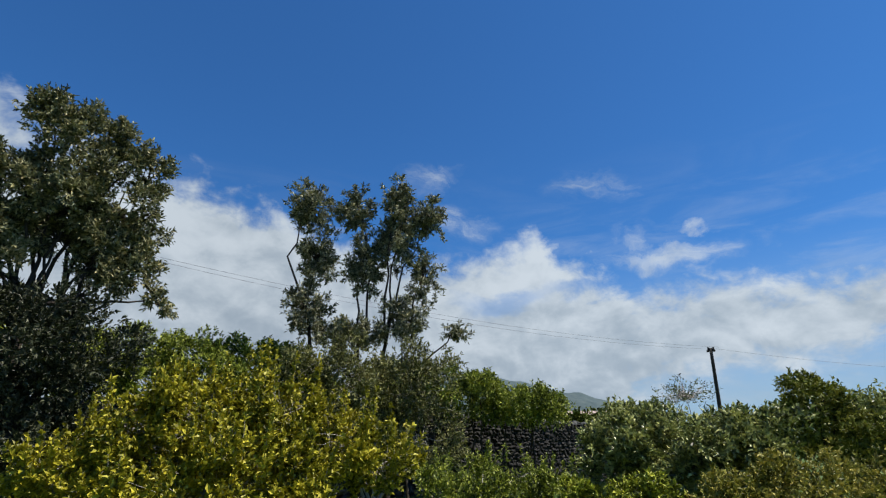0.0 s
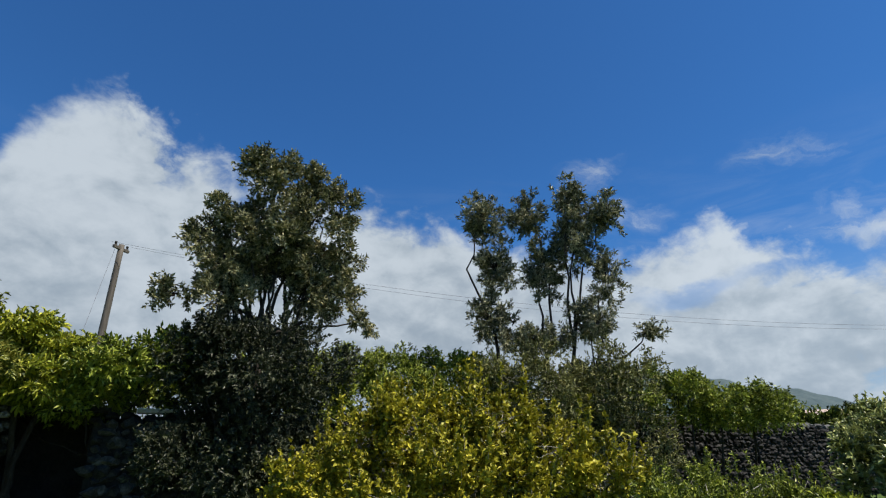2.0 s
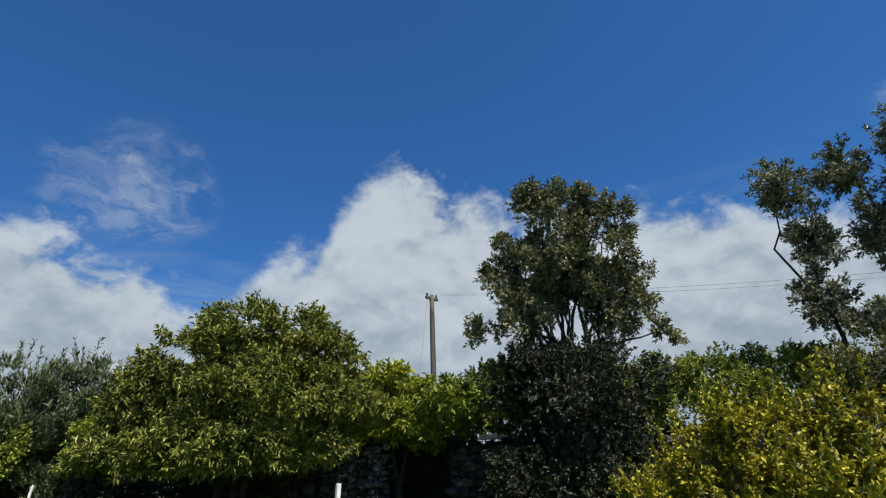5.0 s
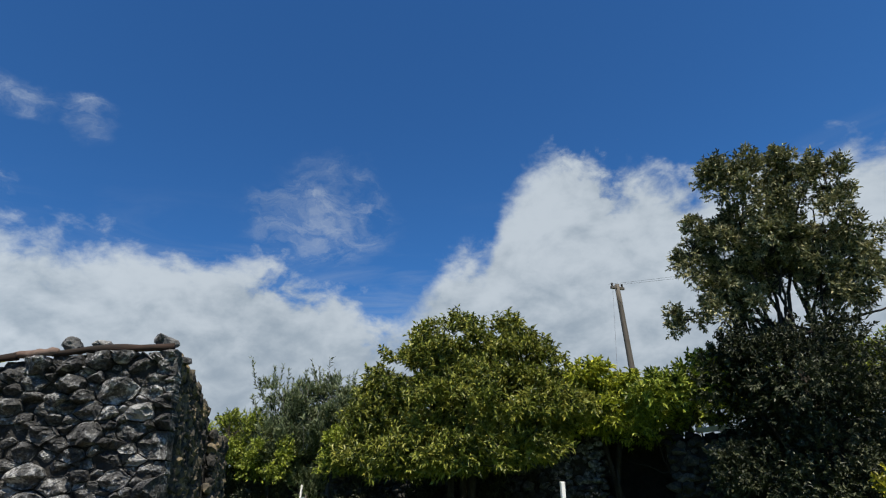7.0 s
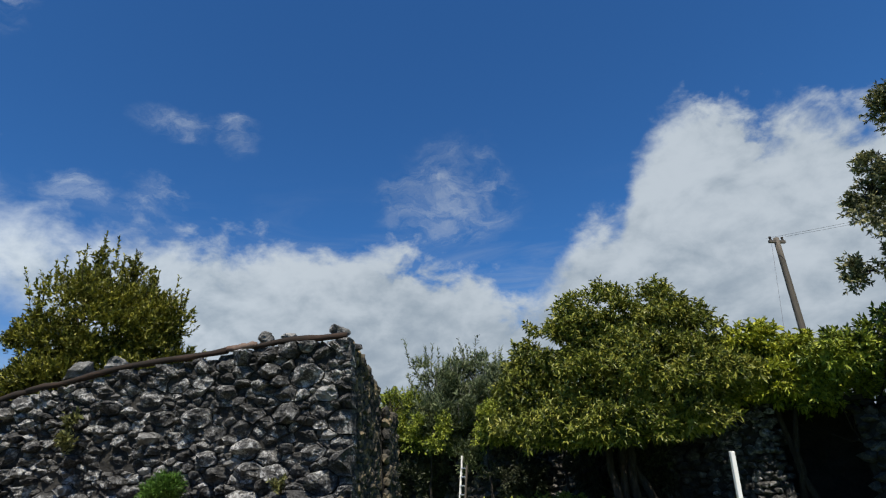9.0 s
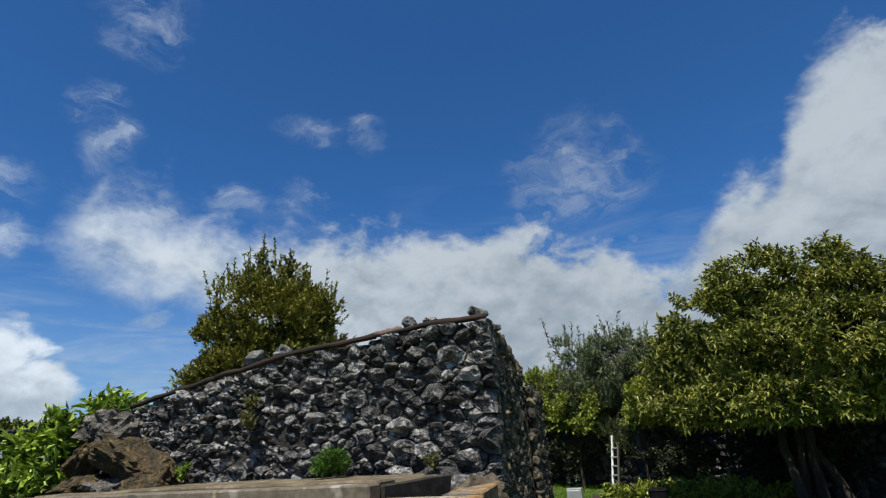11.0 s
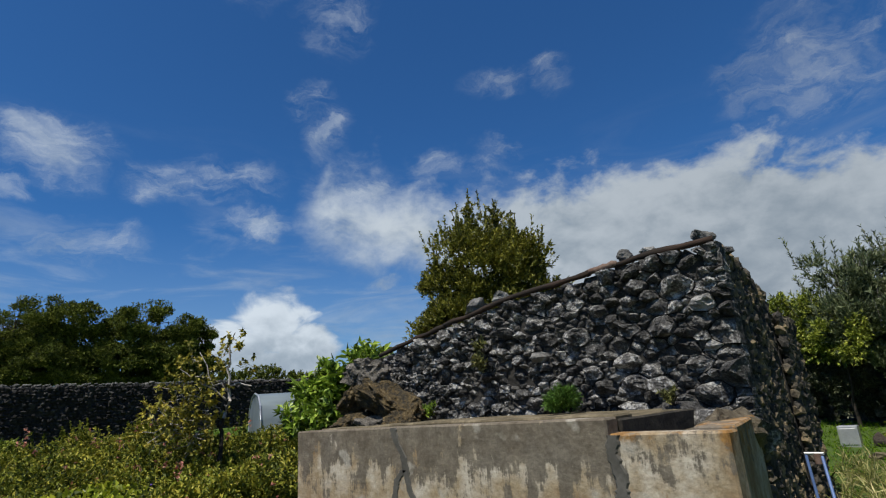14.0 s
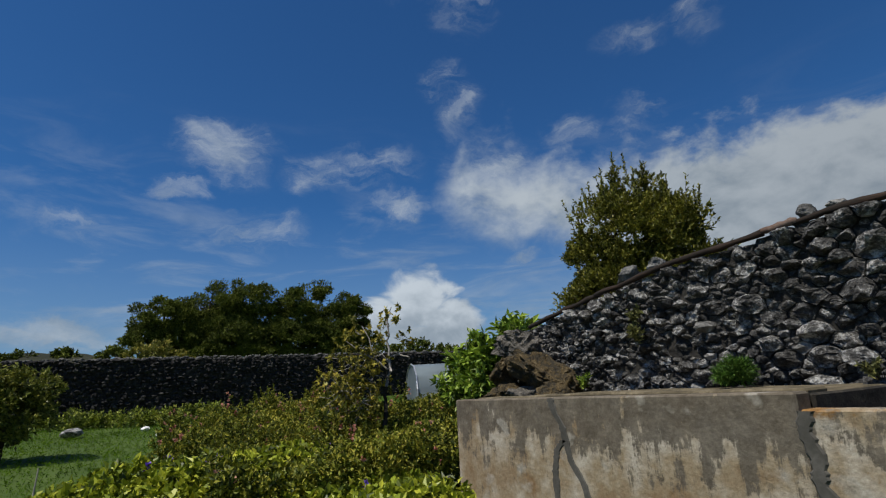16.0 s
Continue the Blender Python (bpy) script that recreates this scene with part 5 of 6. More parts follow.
for n, m in enumerate([(-60.73, 4.66, 9.3, 3.3, 2.4), (-60.27, 8.66, 10.6, 3.7, 2.8), (-59.47, 12.95, 10.9, 3.8, 2.9), (-57.94, 18.52, 10.9, 3.9, 2.9), (-56.37, 22.75, 9.5, 2.2, 2.8),
                       (-59.5, 10.7, 8.0, 4.2, 2.2), (-58.6, 15.8, 7.8, 4.2, 2.2), (-57.2, 20.6, 7.6, 3.4, 2.2), (-60.2, 6.5, 7.4, 3.2, 2.0)]):
    x, y, z, w, h = m
    plant("wood_tree", "dark evergreen tree of the wood beyond the wall", "tree", (x, y), [(x, y, z, w, h), (x + 0.5, y + w * 0.4, z - h * 0.8, w * 0.8, h * 0.5), (x + 0.4, y - w * 0.5, z - h * 0.7, w * 0.7, h * 0.5)],
          WOOD_LEAF, BARK, 30 + n, 9500, 6, 0.17, 0.09, stems=1, stem_r=0.22, clump=0.44, clumps=11, layer=0.65, low=-0.2, group="trees of the wood", twigs=14)
plant("rusty_tree", "small brownish tree at the edge of the wood", "tree", (-52.8, 3.4), [(-52.8, 3.34, 5.7, 1.9, 1.1), (-52.6, 4.6, 5.1, 1.6, 0.9)], ORANGE_LEAF, BARK, 41, 1015, 8, 0.240, 0.115, stems=1, stem_r=0.12)
for n, (x, y, z, w, h) in enumerate([(-97.3, 52.9, 9.4, 3.6, 2.6), (-94.8, 57.2, 8.2, 4.5, 2.2), (-93, 61, 7.6, 4, 2), (-99, 47, 8.5, 4, 2.4)]):
    plant("distant_tree", "distant dark tree on the slope", "tree", (x, y), [(x, y, z, w, h), (x, y + w, z - h, w, h * 0.6)], WOOD_LEAF, BARK, 45 + n, 725, 8, 0.480, 0.246, stems=1, stem_r=0.25, group="distant trees", twigs=6)
plant("dark_shrub", "dark green shrub against the far wall", "shrub", (-15.9, -1.8), [(-15.84, -1.76, 2.1, 0.84, 0.58), (-15.84, -1.75, 1.5, 0.75, 0.6), (-16, -2.6, 1.8, 0.9, 0.8)], ROUND_LEAF, BARK, 50, 2175, 8, 0.096, 0.041, stems=2, stem_r=0.06)
plant("broadleaf_shrub", "sprawling grey-green shrub with glossy leaves", "shrub", (9.0, -1.4),
      [(8.98, -1.38, 1.35, 1.15, 0.5), (9.06, -0.71, 1.53, 0.7, 0.38), (8.76, -2.33, 1.53, 0.75, 0.36), (9.08, -0.54, 0.85, 0.83, 0.45), (8.88, -1.87, 0.9, 1.17, 0.45)],
      SHRUB_LEAF, BARK, 51, 5510, 8, 0.088, 0.041, stems=4, stem_r=0.03, clumps=16, clump=0.28, up=0.5)
plant("rusty_shrub", "low rusty-yellow shrub among the greenery", "shrub", (6.8, -2.2), [(6.72, -2.16, 0.95, 0.85, 0.3), (6.9, -3.0, 1.0, 0.7, 0.3), (6.5, -1.4, 0.85, 0.5, 0.3)], ORANGE_LEAF, BARK, 52, 2320, 8, 0.056, 0.025, stems=3, stem_r=0.02, clumps=14)
plant("yellow_shrub", "small yellow-green shrub below the wall", "shrub", (7.0, -0.5), [(7.07, -0.55, 0.85, 0.38, 0.25), (7.0, 0.1, 0.8, 0.3, 0.3)], YTREE_LEAF, BARK, 53, 725, 8, 0.064, 0.033, stems=2, stem_r=0.02)
plant("round_bush", "rounded dark olive bush", "bush", (12.2, -4.5), [(12.27, -4.45, 2.05, 0.81, 0.6), (12.17, -4.7, 1.5, 0.95, 0.6), (12.3, -5.5, 1.5, 0.7, 0.5)], ROUND_LEAF, BARK, 54, 2755, 8, 0.088, 0.037, stems=2, stem_r=0.05)
plant("bare_shrub", "leafless grey twiggy shrub", "shrub", (15.8, -2.8), [(15.82, -2.85, 2.6, 0.9, 0.4)], GREY_LEAF, BARK_PALE, 55, 232, 3, 0.080, 0.025, stems=6, stem_r=0.03, twigs=150)
plant("far_hedge", "dull green hedge of bushes along the field", "hedge", (13.5, -2.0), [(13.4, -1.2, 1.7, 1.0, 0.5), (14.0, -2.6, 1.75, 1.2, 0.5), (14.5, -4.0, 1.75, 1.2, 0.5), (15, -6, 1.9, 1.4, 0.6), (14.5, -7.5, 1.9, 1.4, 0.6)],
      SHRUB_LEAF, BARK, 56, 3770, 8, 0.112, 0.049, wide=True, stems=4, stem_r=0.04)
plant("wall_foot_weeds", "tall straggling weeds at the foot of the wall", "weeds", (10.0, 1.2), [(10.04, 1.22, 0.6, 0.5, 0.45), (9.95, 1.88, 0.55, 0.5, 0.4), (10.09, 0.57, 0.55, 0.5, 0.4), (10.3, 2.6, 0.6, 0.5, 0.45), (12.5, 2.0, 0.8, 0.3, 0.45), (13.5, 1.0, 0.75, 0.3, 0.45), (13.2, 2.4, 0.9, 0.35, 0.5)],
      HEDGE_LEAF, BARK_PALE, 57, 1885, 7, 0.072, 0.029, stems=4, stem_r=0.02, up=0.9, sprigs=110, sprig_long=0.35)


def field(name, label, category, seed, n, inside, tall, leaf, length, width, per=6, second=()):
    """Low growth over a stretch of ground: many stalks with leaves, counted by nobody."""
    rng = np.random.default_rng(seed)
    x0, x1, y0, y1, keep = inside
    x, y = rng.uniform(x0, x1, n), rng.uniform(y0, y1, n)
    ok = keep(x, y)
    x, y = x[ok], y[ok]
    patch = np.array([noise.noise(Vector((a * 0.55, b * 0.55, seed))) for a, b in zip(x, y)])
    h = tall * (0.75 + 0.6 * patch) * rng.uniform(0.35, 1.05, len(x))
    tips = np.stack([x, y, ground_z(x, y) + np.maximum(h, 0.03)], -1)
    ways = unit(rng.normal(size=(len(x), 3)) * 0.35 + [0, 0, 1])
    v, f = leaf_arrays(rng, tips, ways, per, length, width, 0.9)
    tagged(raw(name, v, f, leaf), label, category, kind="stuff")
    for mat, share, size, what, words in second:
        pick = rng.random(len(x)) < share
        v, f = leaf_arrays(rng, tips[pick] + [0, 0, 0.06], ways[pick], 7, size, size * 0.8, 1.2)
        tagged(raw(what, v, f, mat), words, "flowers", kind="stuff")


field("meadow_plants", "rank meadow of leafy plants beside the tank", "plants", 61, 42000, (-16, -6.9, -1.2, 7.5, lambda x, y: (y > -0.13 * x - 0.1) & (x < -6.9)), 0.85, MEADOW_LEAF, 0.07, 0.034, 7,
      ((PINK, 0.006, 0.05, "pink_flowers", "pink and salmon flower heads among the leaves"), (YELLOW_FLOWER, 0.008, 0.03, "yellow_flowers", "tiny yellow flowers")))
field("broad_leaves", "bright broad-leaved ground plants", "plants", 62, 4600, (-8.6, -5.6, -1.6, 3.1, lambda x, y: x < -5.6), 0.62, BROAD_LEAF, 0.09, 0.07, 6,
      ((PURPLE, 0.008, 0.05, "purple_flowers", "deep purple flowers near the tank"),))
field("lawn", "mown grass of the garden", "grass", 63, 60000, (-26, 9, -4, 20, lambda x, y: ~((x < -2.2) & (y > 3) & (x > -8.5) & (y < 8)) & ~((x < -6.9) & (y > -0.13 * x) & (x > -16) & (y < 7.5))), 0.04, GRASS_LEAF, 0.06, 0.011, 5)
field("long_grass", "long straw-coloured grass by the wall", "grass", 64, 420, (-2.6, -1.3, 6.5, 10.8, lambda x, y: x < -1.35 - 0.06 * y), 0.12, STRAW_LEAF, 0.2, 0.009, 7)

# overhanging leaf masses added along the wall top to throw shade on it
plant("wall_ivy", "ivy and brambles added over the stone wall to shade it", "ivy", (3.5, 13.4),
      [(-6, 18.6, 2.6, 1.3, 0.5), (-3.5, 17.3, 2.6, 1.2, 0.6), (-0.5, 15.6, 2.6, 1.2, 0.6), (2, 14.0, 2.6, 1.1, 0.6), (4, 12.8, 2.5, 1.0, 0.5), (9.6, 9.4, 2.6, 1.0, 0.6), (11.5, 8.2, 2.7, 1.2, 0.7), (13.4, 6.6, 2.7, 1.0, 0.6)],
      HEDGE_LEAF, BARK, 58, 6090, 8, 0.104, 0.049, wide=True, stems=6, stem_r=0.04)
plant("weed_patch", "bright green weeds at the foot of the far wall", "weeds", (-23.5, 1.0), [(-24, 0.2, 1.14, 1.0, 0.2), (-23.5, 1.6, 1.1, 1.2, 0.18), (-24, 3.2, 1.2, 1.2, 0.25), (-24.5, -1.0, 1.2, 1.0, 0.26)],
      HEDGE_LEAF, BARK, 86, 1100, 7, 0.12, 0.06, wide=True, stems=3, stem_r=0.02, up=0.8)

for n, ms in enumerate(([(-12.6, 1.6, 1.15, 0.8, 0.4), (-12.4, 2.8, 1.3, 0.9, 0.45), (-12.2, 4.0, 1.3, 0.9, 0.45)], [(-10.2, 3.6, 1.0, 0.8, 0.4), (-10.0, 4.7, 1.1, 0.8, 0.4), (-9.4, 3.0, 0.85, 0.7, 0.35)],
                        [(-11.2, 1.2, 0.85, 0.7, 0.35), (-10.4, 1.9, 0.8, 0.8, 0.35)], [(-8.0, 2.7, 0.75, 0.6, 0.35), (-7.5, 3.5, 0.85, 0.5, 0.35)])):
    bush = plant("flowering_bush", "rambling olive-green bush with pink flower heads", "bush", ms[0][:2], ms, MEADOW_LEAF, BARK, 90 + n, 1900, 7, 0.055, 0.03, stems=3, stem_r=0.02, wide=True, clumps=16, clump=0.26, group="flowering bushes", sprigs=60, sprig_long=0.3)
    rng = np.random.default_rng(190 + n)
    tips, ways = shoots(rng, ms, 26, 0.75, 0.8, 0.3, 0.0, 12)
    x, y = ms[0][:2]
    blooms = raw("bloom", *leaf_arrays(rng, tips - [x, y, float(ground_z(x, y))], ways, 9, 0.045, 0.035, 1.2), PINK, bush, "pink and salmon petals")
    tagged(blooms, kind="stuff")
for n, (x, y, w) in enumerate([(62, 2.5, 3.0), (63, -1.5, 2.4), (64, -5.5, 3.0), (66, -9, 3.2)]):
    plant("distant_tree", "distant dark tree on the plain", "tree", (x, y), [(x, y, 3.6, w, 1.3), (x, y + 1.5, 3.0, w, 1.0)], WOOD_LEAF, BARK, 70 + n, 500, 8, 0.4, 0.2, stems=1, stem_r=0.2, group="distant trees", twigs=6)

plant("thicket", "shady thicket of mixed evergreens in front of the wall", "thicket", (1.0, 13.6),
      [(-5.6, 17.4, 3.0, 1.1, 0.7), (-4.2, 16.6, 3.2, 1.0, 0.8), (-2.9, 15.9, 2.5, 0.8, 0.5), (-1.2, 14.9, 2.6, 0.9, 0.6), (0.4, 14.0, 2.9, 1.0, 0.6)],
      HEDGE_LEAF, BARK, 59, 5200, 8, 0.09, 0.038, wide=True, stems=8, stem_r=0.05, clump=0.34, twigs=60)
# shade below the canopy is coloured into these leaves
plant("undergrowth", "undergrowth below the thicket, leaves darkened for shade", "undergrowth", (-1.0, 15.4),
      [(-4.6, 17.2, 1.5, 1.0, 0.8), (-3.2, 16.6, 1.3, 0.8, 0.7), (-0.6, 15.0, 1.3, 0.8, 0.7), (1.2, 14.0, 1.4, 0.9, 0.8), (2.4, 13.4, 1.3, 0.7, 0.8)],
      SHADED_LEAF, BARK, 60, 3600, 8, 0.09, 0.038, wide=True, stems=8, stem_r=0.05, clump=0.3, twigs=40)

for n, (x, y, w) in enumerate([(-104, -24, 2.4), (-103.5, -18, 2.0), (-103, -11, 2.6), (-102.6, -5, 2.0), (-102, 1, 2.4)]):
    z = 8.6 + 0.25 * n
    plant("slope_bush", "dull dark bush on the far slope", "bush", (x, y), [(x, y, z, w, 1.1)], WOOD_LEAF, BARK, 280 + n, 300, 7, 0.45, 0.25, stems=1, stem_r=0.12, group="bushes on the slope", twigs=4)

plant("weed_patch", "bright green weeds in front of the shady thicket", "weeds", (-0.9, 13.4), [(-1.7, 13.7, 0.52, 0.6, 0.16), (-0.9, 13.5, 0.54, 0.7, 0.18), (0.0, 13.3, 0.54, 0.7, 0.18), (0.9, 13.0, 0.52, 0.7, 0.16)],
      HEDGE_LEAF, BARK, 87, 1500, 7, 0.09, 0.05, wide=True, stems=3, stem_r=0.015, up=0.8)


# ---------------------------------------------------------------- poles, wires, small things
def utility_pole(label, foot, head, wood, radius, arm_turn, arm_half=0.42):
    x, y = foot
    z = float(ground_z(x, y))
    top = empty("utility_pole", x, y, z, label, "utility pole", "utility poles")
    h = np.array(head) - [x, y, z]
    s = np.linspace(-0.02, 1, 10)[:, None]
    v, f = tube(h * s, radius * (1.15 - 0.4 * s[:, 0]), 12)
    raw("post", v, np.concatenate([f, np.array([[0, 1, 2, 3], [0, 3, 4, 5], [0, 5, 6, 7], [0, 7, 8, 9]]) + 108]), wood, top, smooth=True)
    bm = bmesh.new()
    box(bm, (-arm_half, -0.045, -0.05), (arm_half, 0.045, 0.05))
    soften(bm, 0.01)
    bm.transform(Matrix.Translation(h - [0, 0, 0.14]) @ pose(0, 0, 0, 0, 0, arm_turn))
    arm = part("crossarm", bm, wood, top)
    for k in (-arm_half + 0.08, arm_half - 0.08):
        bm = bmesh.new()
        for r, zz in ((0.05, 0.03), (0.035, 0.08), (0.045, 0.12)):
            bmesh.ops.create_cone(bm, cap_ends=True, segments=10, radius1=r, radius2=r * 0.8, depth=0.05, matrix=Matrix.Translation((k, 0, zz + 0.04)))
        bm.transform(Matrix.Translation(h - [0, 0, 0.14]) @ pose(0, 0, 0, 0, 0, arm_turn))
        part("insulator", bm, POLE_DARK, arm, "small dark insulator")
    return np.array(head)


p1 = utility_pole("tall weathered wooden utility pole", (9.15, 18.75), (9.32, 18.78, 8.3), POLE_WOOD, 0.12, 20, 0.34)
p2 = utility_pole("dark tarred utility pole beyond the shrubs", (29.3, -6.85), (29.27, -6.91, 5.85), POLE_DARK, 0.10, 60, 0.2)


def wire(a, b, sag, r=0.005):
    s = np.linspace(0, 1, 24)[:, None]
    path = a + (b - a) * s - np.array([0, 0, 1]) * sag * 4 * s * (1 - s)
    v, f = tube(path - a, np.full(24, r), 5)
    ob = raw("overhead_wire", v, f, WIRE, smooth=True)
    ob.matrix_world = pose(*a)
    tagged(ob, "thin overhead wire slung between poles", "wire", "overhead wires")


for k in (-0.34, 0.34):
    wire(p1 + [k, 0, 0.02], p2 + [k * 0.5, k, 0.0], 0.9)
wire(p2 + [0, 0, 0], np.array([46.0, -40.0, 6.0]), 0.8)
wire(p1 + [-0.2, 0, -0.2], np.array([7.2, 17.0, 0.55]), 0.0, 0.005)

# white marker post
bm = bmesh.new()
box(bm, (-0.034, -0.034, -0.1), (0.034, 0.034, 1.34))
soften(bm, 0.012)
post = part("white_post", bm, WHITE)
post.matrix_world = pose(2.57, 9.24, float(ground_z(2.57, 9.24)), 0, 4, 10)
tagged(post, "white-painted wooden post in the grass", "post")


def ladder(x, y, lean):
    z = float(ground_z(x, y))
    top = empty("ladder", x, y, z, "white metal ladder leaning among the shrubs", "ladder")
    top.matrix_world = pose(x, y, z, 0, 0, -28)
    for k, long, mat in ((-0.085, 1.4, WHITE), (0.085, 1.15, POLE_WOOD)):
        bm = bmesh.new()
        box(bm, (k - 0.018, -0.03, 0), (k + 0.018, 0.03, long))
        soften(bm, 0.006, 1)
        bm.transform(pose(0, 0, 0, lean, 0, 0))
        part("stile", bm, mat, top)
    for n in range(5):
        bm = bmesh.new()
        box(bm, (-0.067, -0.045, 0.18 + n * 0.22), (0.067, 0.045, 0.205 + n * 0.22))
        bm.transform(pose(0, 0, 0, lean, 0, 0))
        part("tread", bm, METAL, top)


ladder(-2.15, 15.3, -14)

# pale meter box
bx = empty("meter_box", -2.8, 12.9, float(ground_z(-2.8, 12.9)), "pale grey cabinet standing in the grass", "cabinet")
bm = bmesh.new()
box(bm, (-0.16, -0.12, -0.05), (0.16, 0.12, 0.36))
soften(bm, 0.012)
part("body", bm, METAL, bx)
bm = bmesh.new()
box(bm, (-0.13, -0.132, 0.03), (0.13, -0.121, 0.32))
soften(bm, 0.004, 1)
part("door", bm, METAL, bx, "pale door")

# blue pipes leaning by the corner of the outbuilding
pf = empty("pipe_stand", -2.15, 6.5, float(ground_z(-2.15, 6.5)), "blue and white pipework beside the wall", "pipework")
for a, b, r, mat, nm in (((-0.10, 0.2, -0.1), (-0.14, 0.25, 0.74), 0.015, BLUE, "pipe"), ((0.16, -0.4, -0.1), (0.0, 0.25, 0.72), 0.015, BLUE, "pipe"), ((-0.15, 0.25, 0.75), (0.02, 0.25, 0.75), 0.014, METAL, "top_pipe")):
    s = np.linspace(0, 1, 6)[:, None]
    v, f = tube(np.array(a) + (np.array(b) - a) * s, np.full(6, r), 10)
    raw(nm, v, f, mat, pf, smooth=True)
bm = bmesh.new()
bmesh.ops.create_cone(bm, cap_ends=True, segments=12, radius1=0.035, radius2=0.035, depth=0.1, matrix=Matrix.Translation((-0.04, 0.25, 0.7)))
part("valve", bm, TERRACOTTA, pf, "red valve")

# black bin on the lawn
bm = bmesh.new()
bmesh.ops.create_cone(bm, cap_ends=True, segments=20, radius1=0.14, radius2=0.17, depth=0.46, matrix=Matrix.Translation((0, 0, 0.23)))
bmesh.ops.create_cone(bm, cap_ends=True, segments=20, radius1=0.18, radius2=0.14, depth=0.05, matrix=Matrix.Translation((0, 0, 0.486)))
bn = part("black_bin", bm, BLACK_PLASTIC)
bn.matrix_world = pose(-1.07, 11.75, float(ground_z(-1.07, 11.75)))
tagged(bn, "black plastic bin standing on the lawn", "bin")


def polytunnel(x, y, turn):
    """A small greenhouse of milky sheet over hoops."""
    z = float(ground_z(x, y)) + 0.05
    top = empty("greenhouse", x, y, z, "small milky plastic tunnel greenhouse", "greenhouse")
    top.matrix_world = pose(x, y, z, 0, 0, turn)
    sheet = bpy.data.materials.new("milky_sheet")
    sheet.use_nodes = True
    n, l = sheet.node_tree.nodes, sheet.node_tree.links
    b = n["Principled BSDF"]
    b.inputs["Base Color"].default_value, b.inputs["Roughness"].default_value = (0.30, 0.36, 0.39, 1), 0.3
    tr, mx = n.new("ShaderNodeBsdfTranslucent"), n.new("ShaderNodeMixShader")
    tr.inputs[0].default_value = (0.30, 0.36, 0.39, 1)
    nz = n.new("ShaderNodeTexNoise")
    nz.inputs["Scale"].default_value = 3
    l.new(nz.outputs["Fac"], mx.inputs[0]), l.new(b.outputs[0], mx.inputs[1]), l.new(tr.outputs[0], mx.inputs[2]), l.new(mx.outputs[0], n["Material Output"].inputs[0])
    prof = [(-0.95, 0.0), (-0.95, 0.95), (-0.85, 1.25), (-0.5, 1.48), (0, 1.56), (0.5, 1.48), (0.85, 1.25), (0.95, 0.95), (0.95, 0.0)]
    long = 4.2
    v = [(k * long, px, pz) for k in (0, 1) for px, pz in prof]
    f = [(i, i + 1, i + 10, i + 9) for i in range(8)]
    raw("sheet", v, f, sheet, top, "milky cover", True)
    for k in (0, 0.5, 1):
        p = np.array([(k * long, px, pz) for px, pz in prof]) * [1, 1.012, 1.01]
        vv, ff = tube(p, np.full(9, 0.02), 6)
        raw("hoop", vv, ff, METAL, top)
    bm = bmesh.new()
    vs = [bm.verts.new((0.01, px, pz)) for px, pz in prof]
    bm.faces.new(vs)
    bmesh.ops.triangulate(bm, faces=bm.faces[:])
    bmesh.ops.solidify(bm, geom=bm.faces[:], thickness=0.01)
    part("end_panel", bm, sheet, top)


polytunnel(-13.5, 6.6, 70)


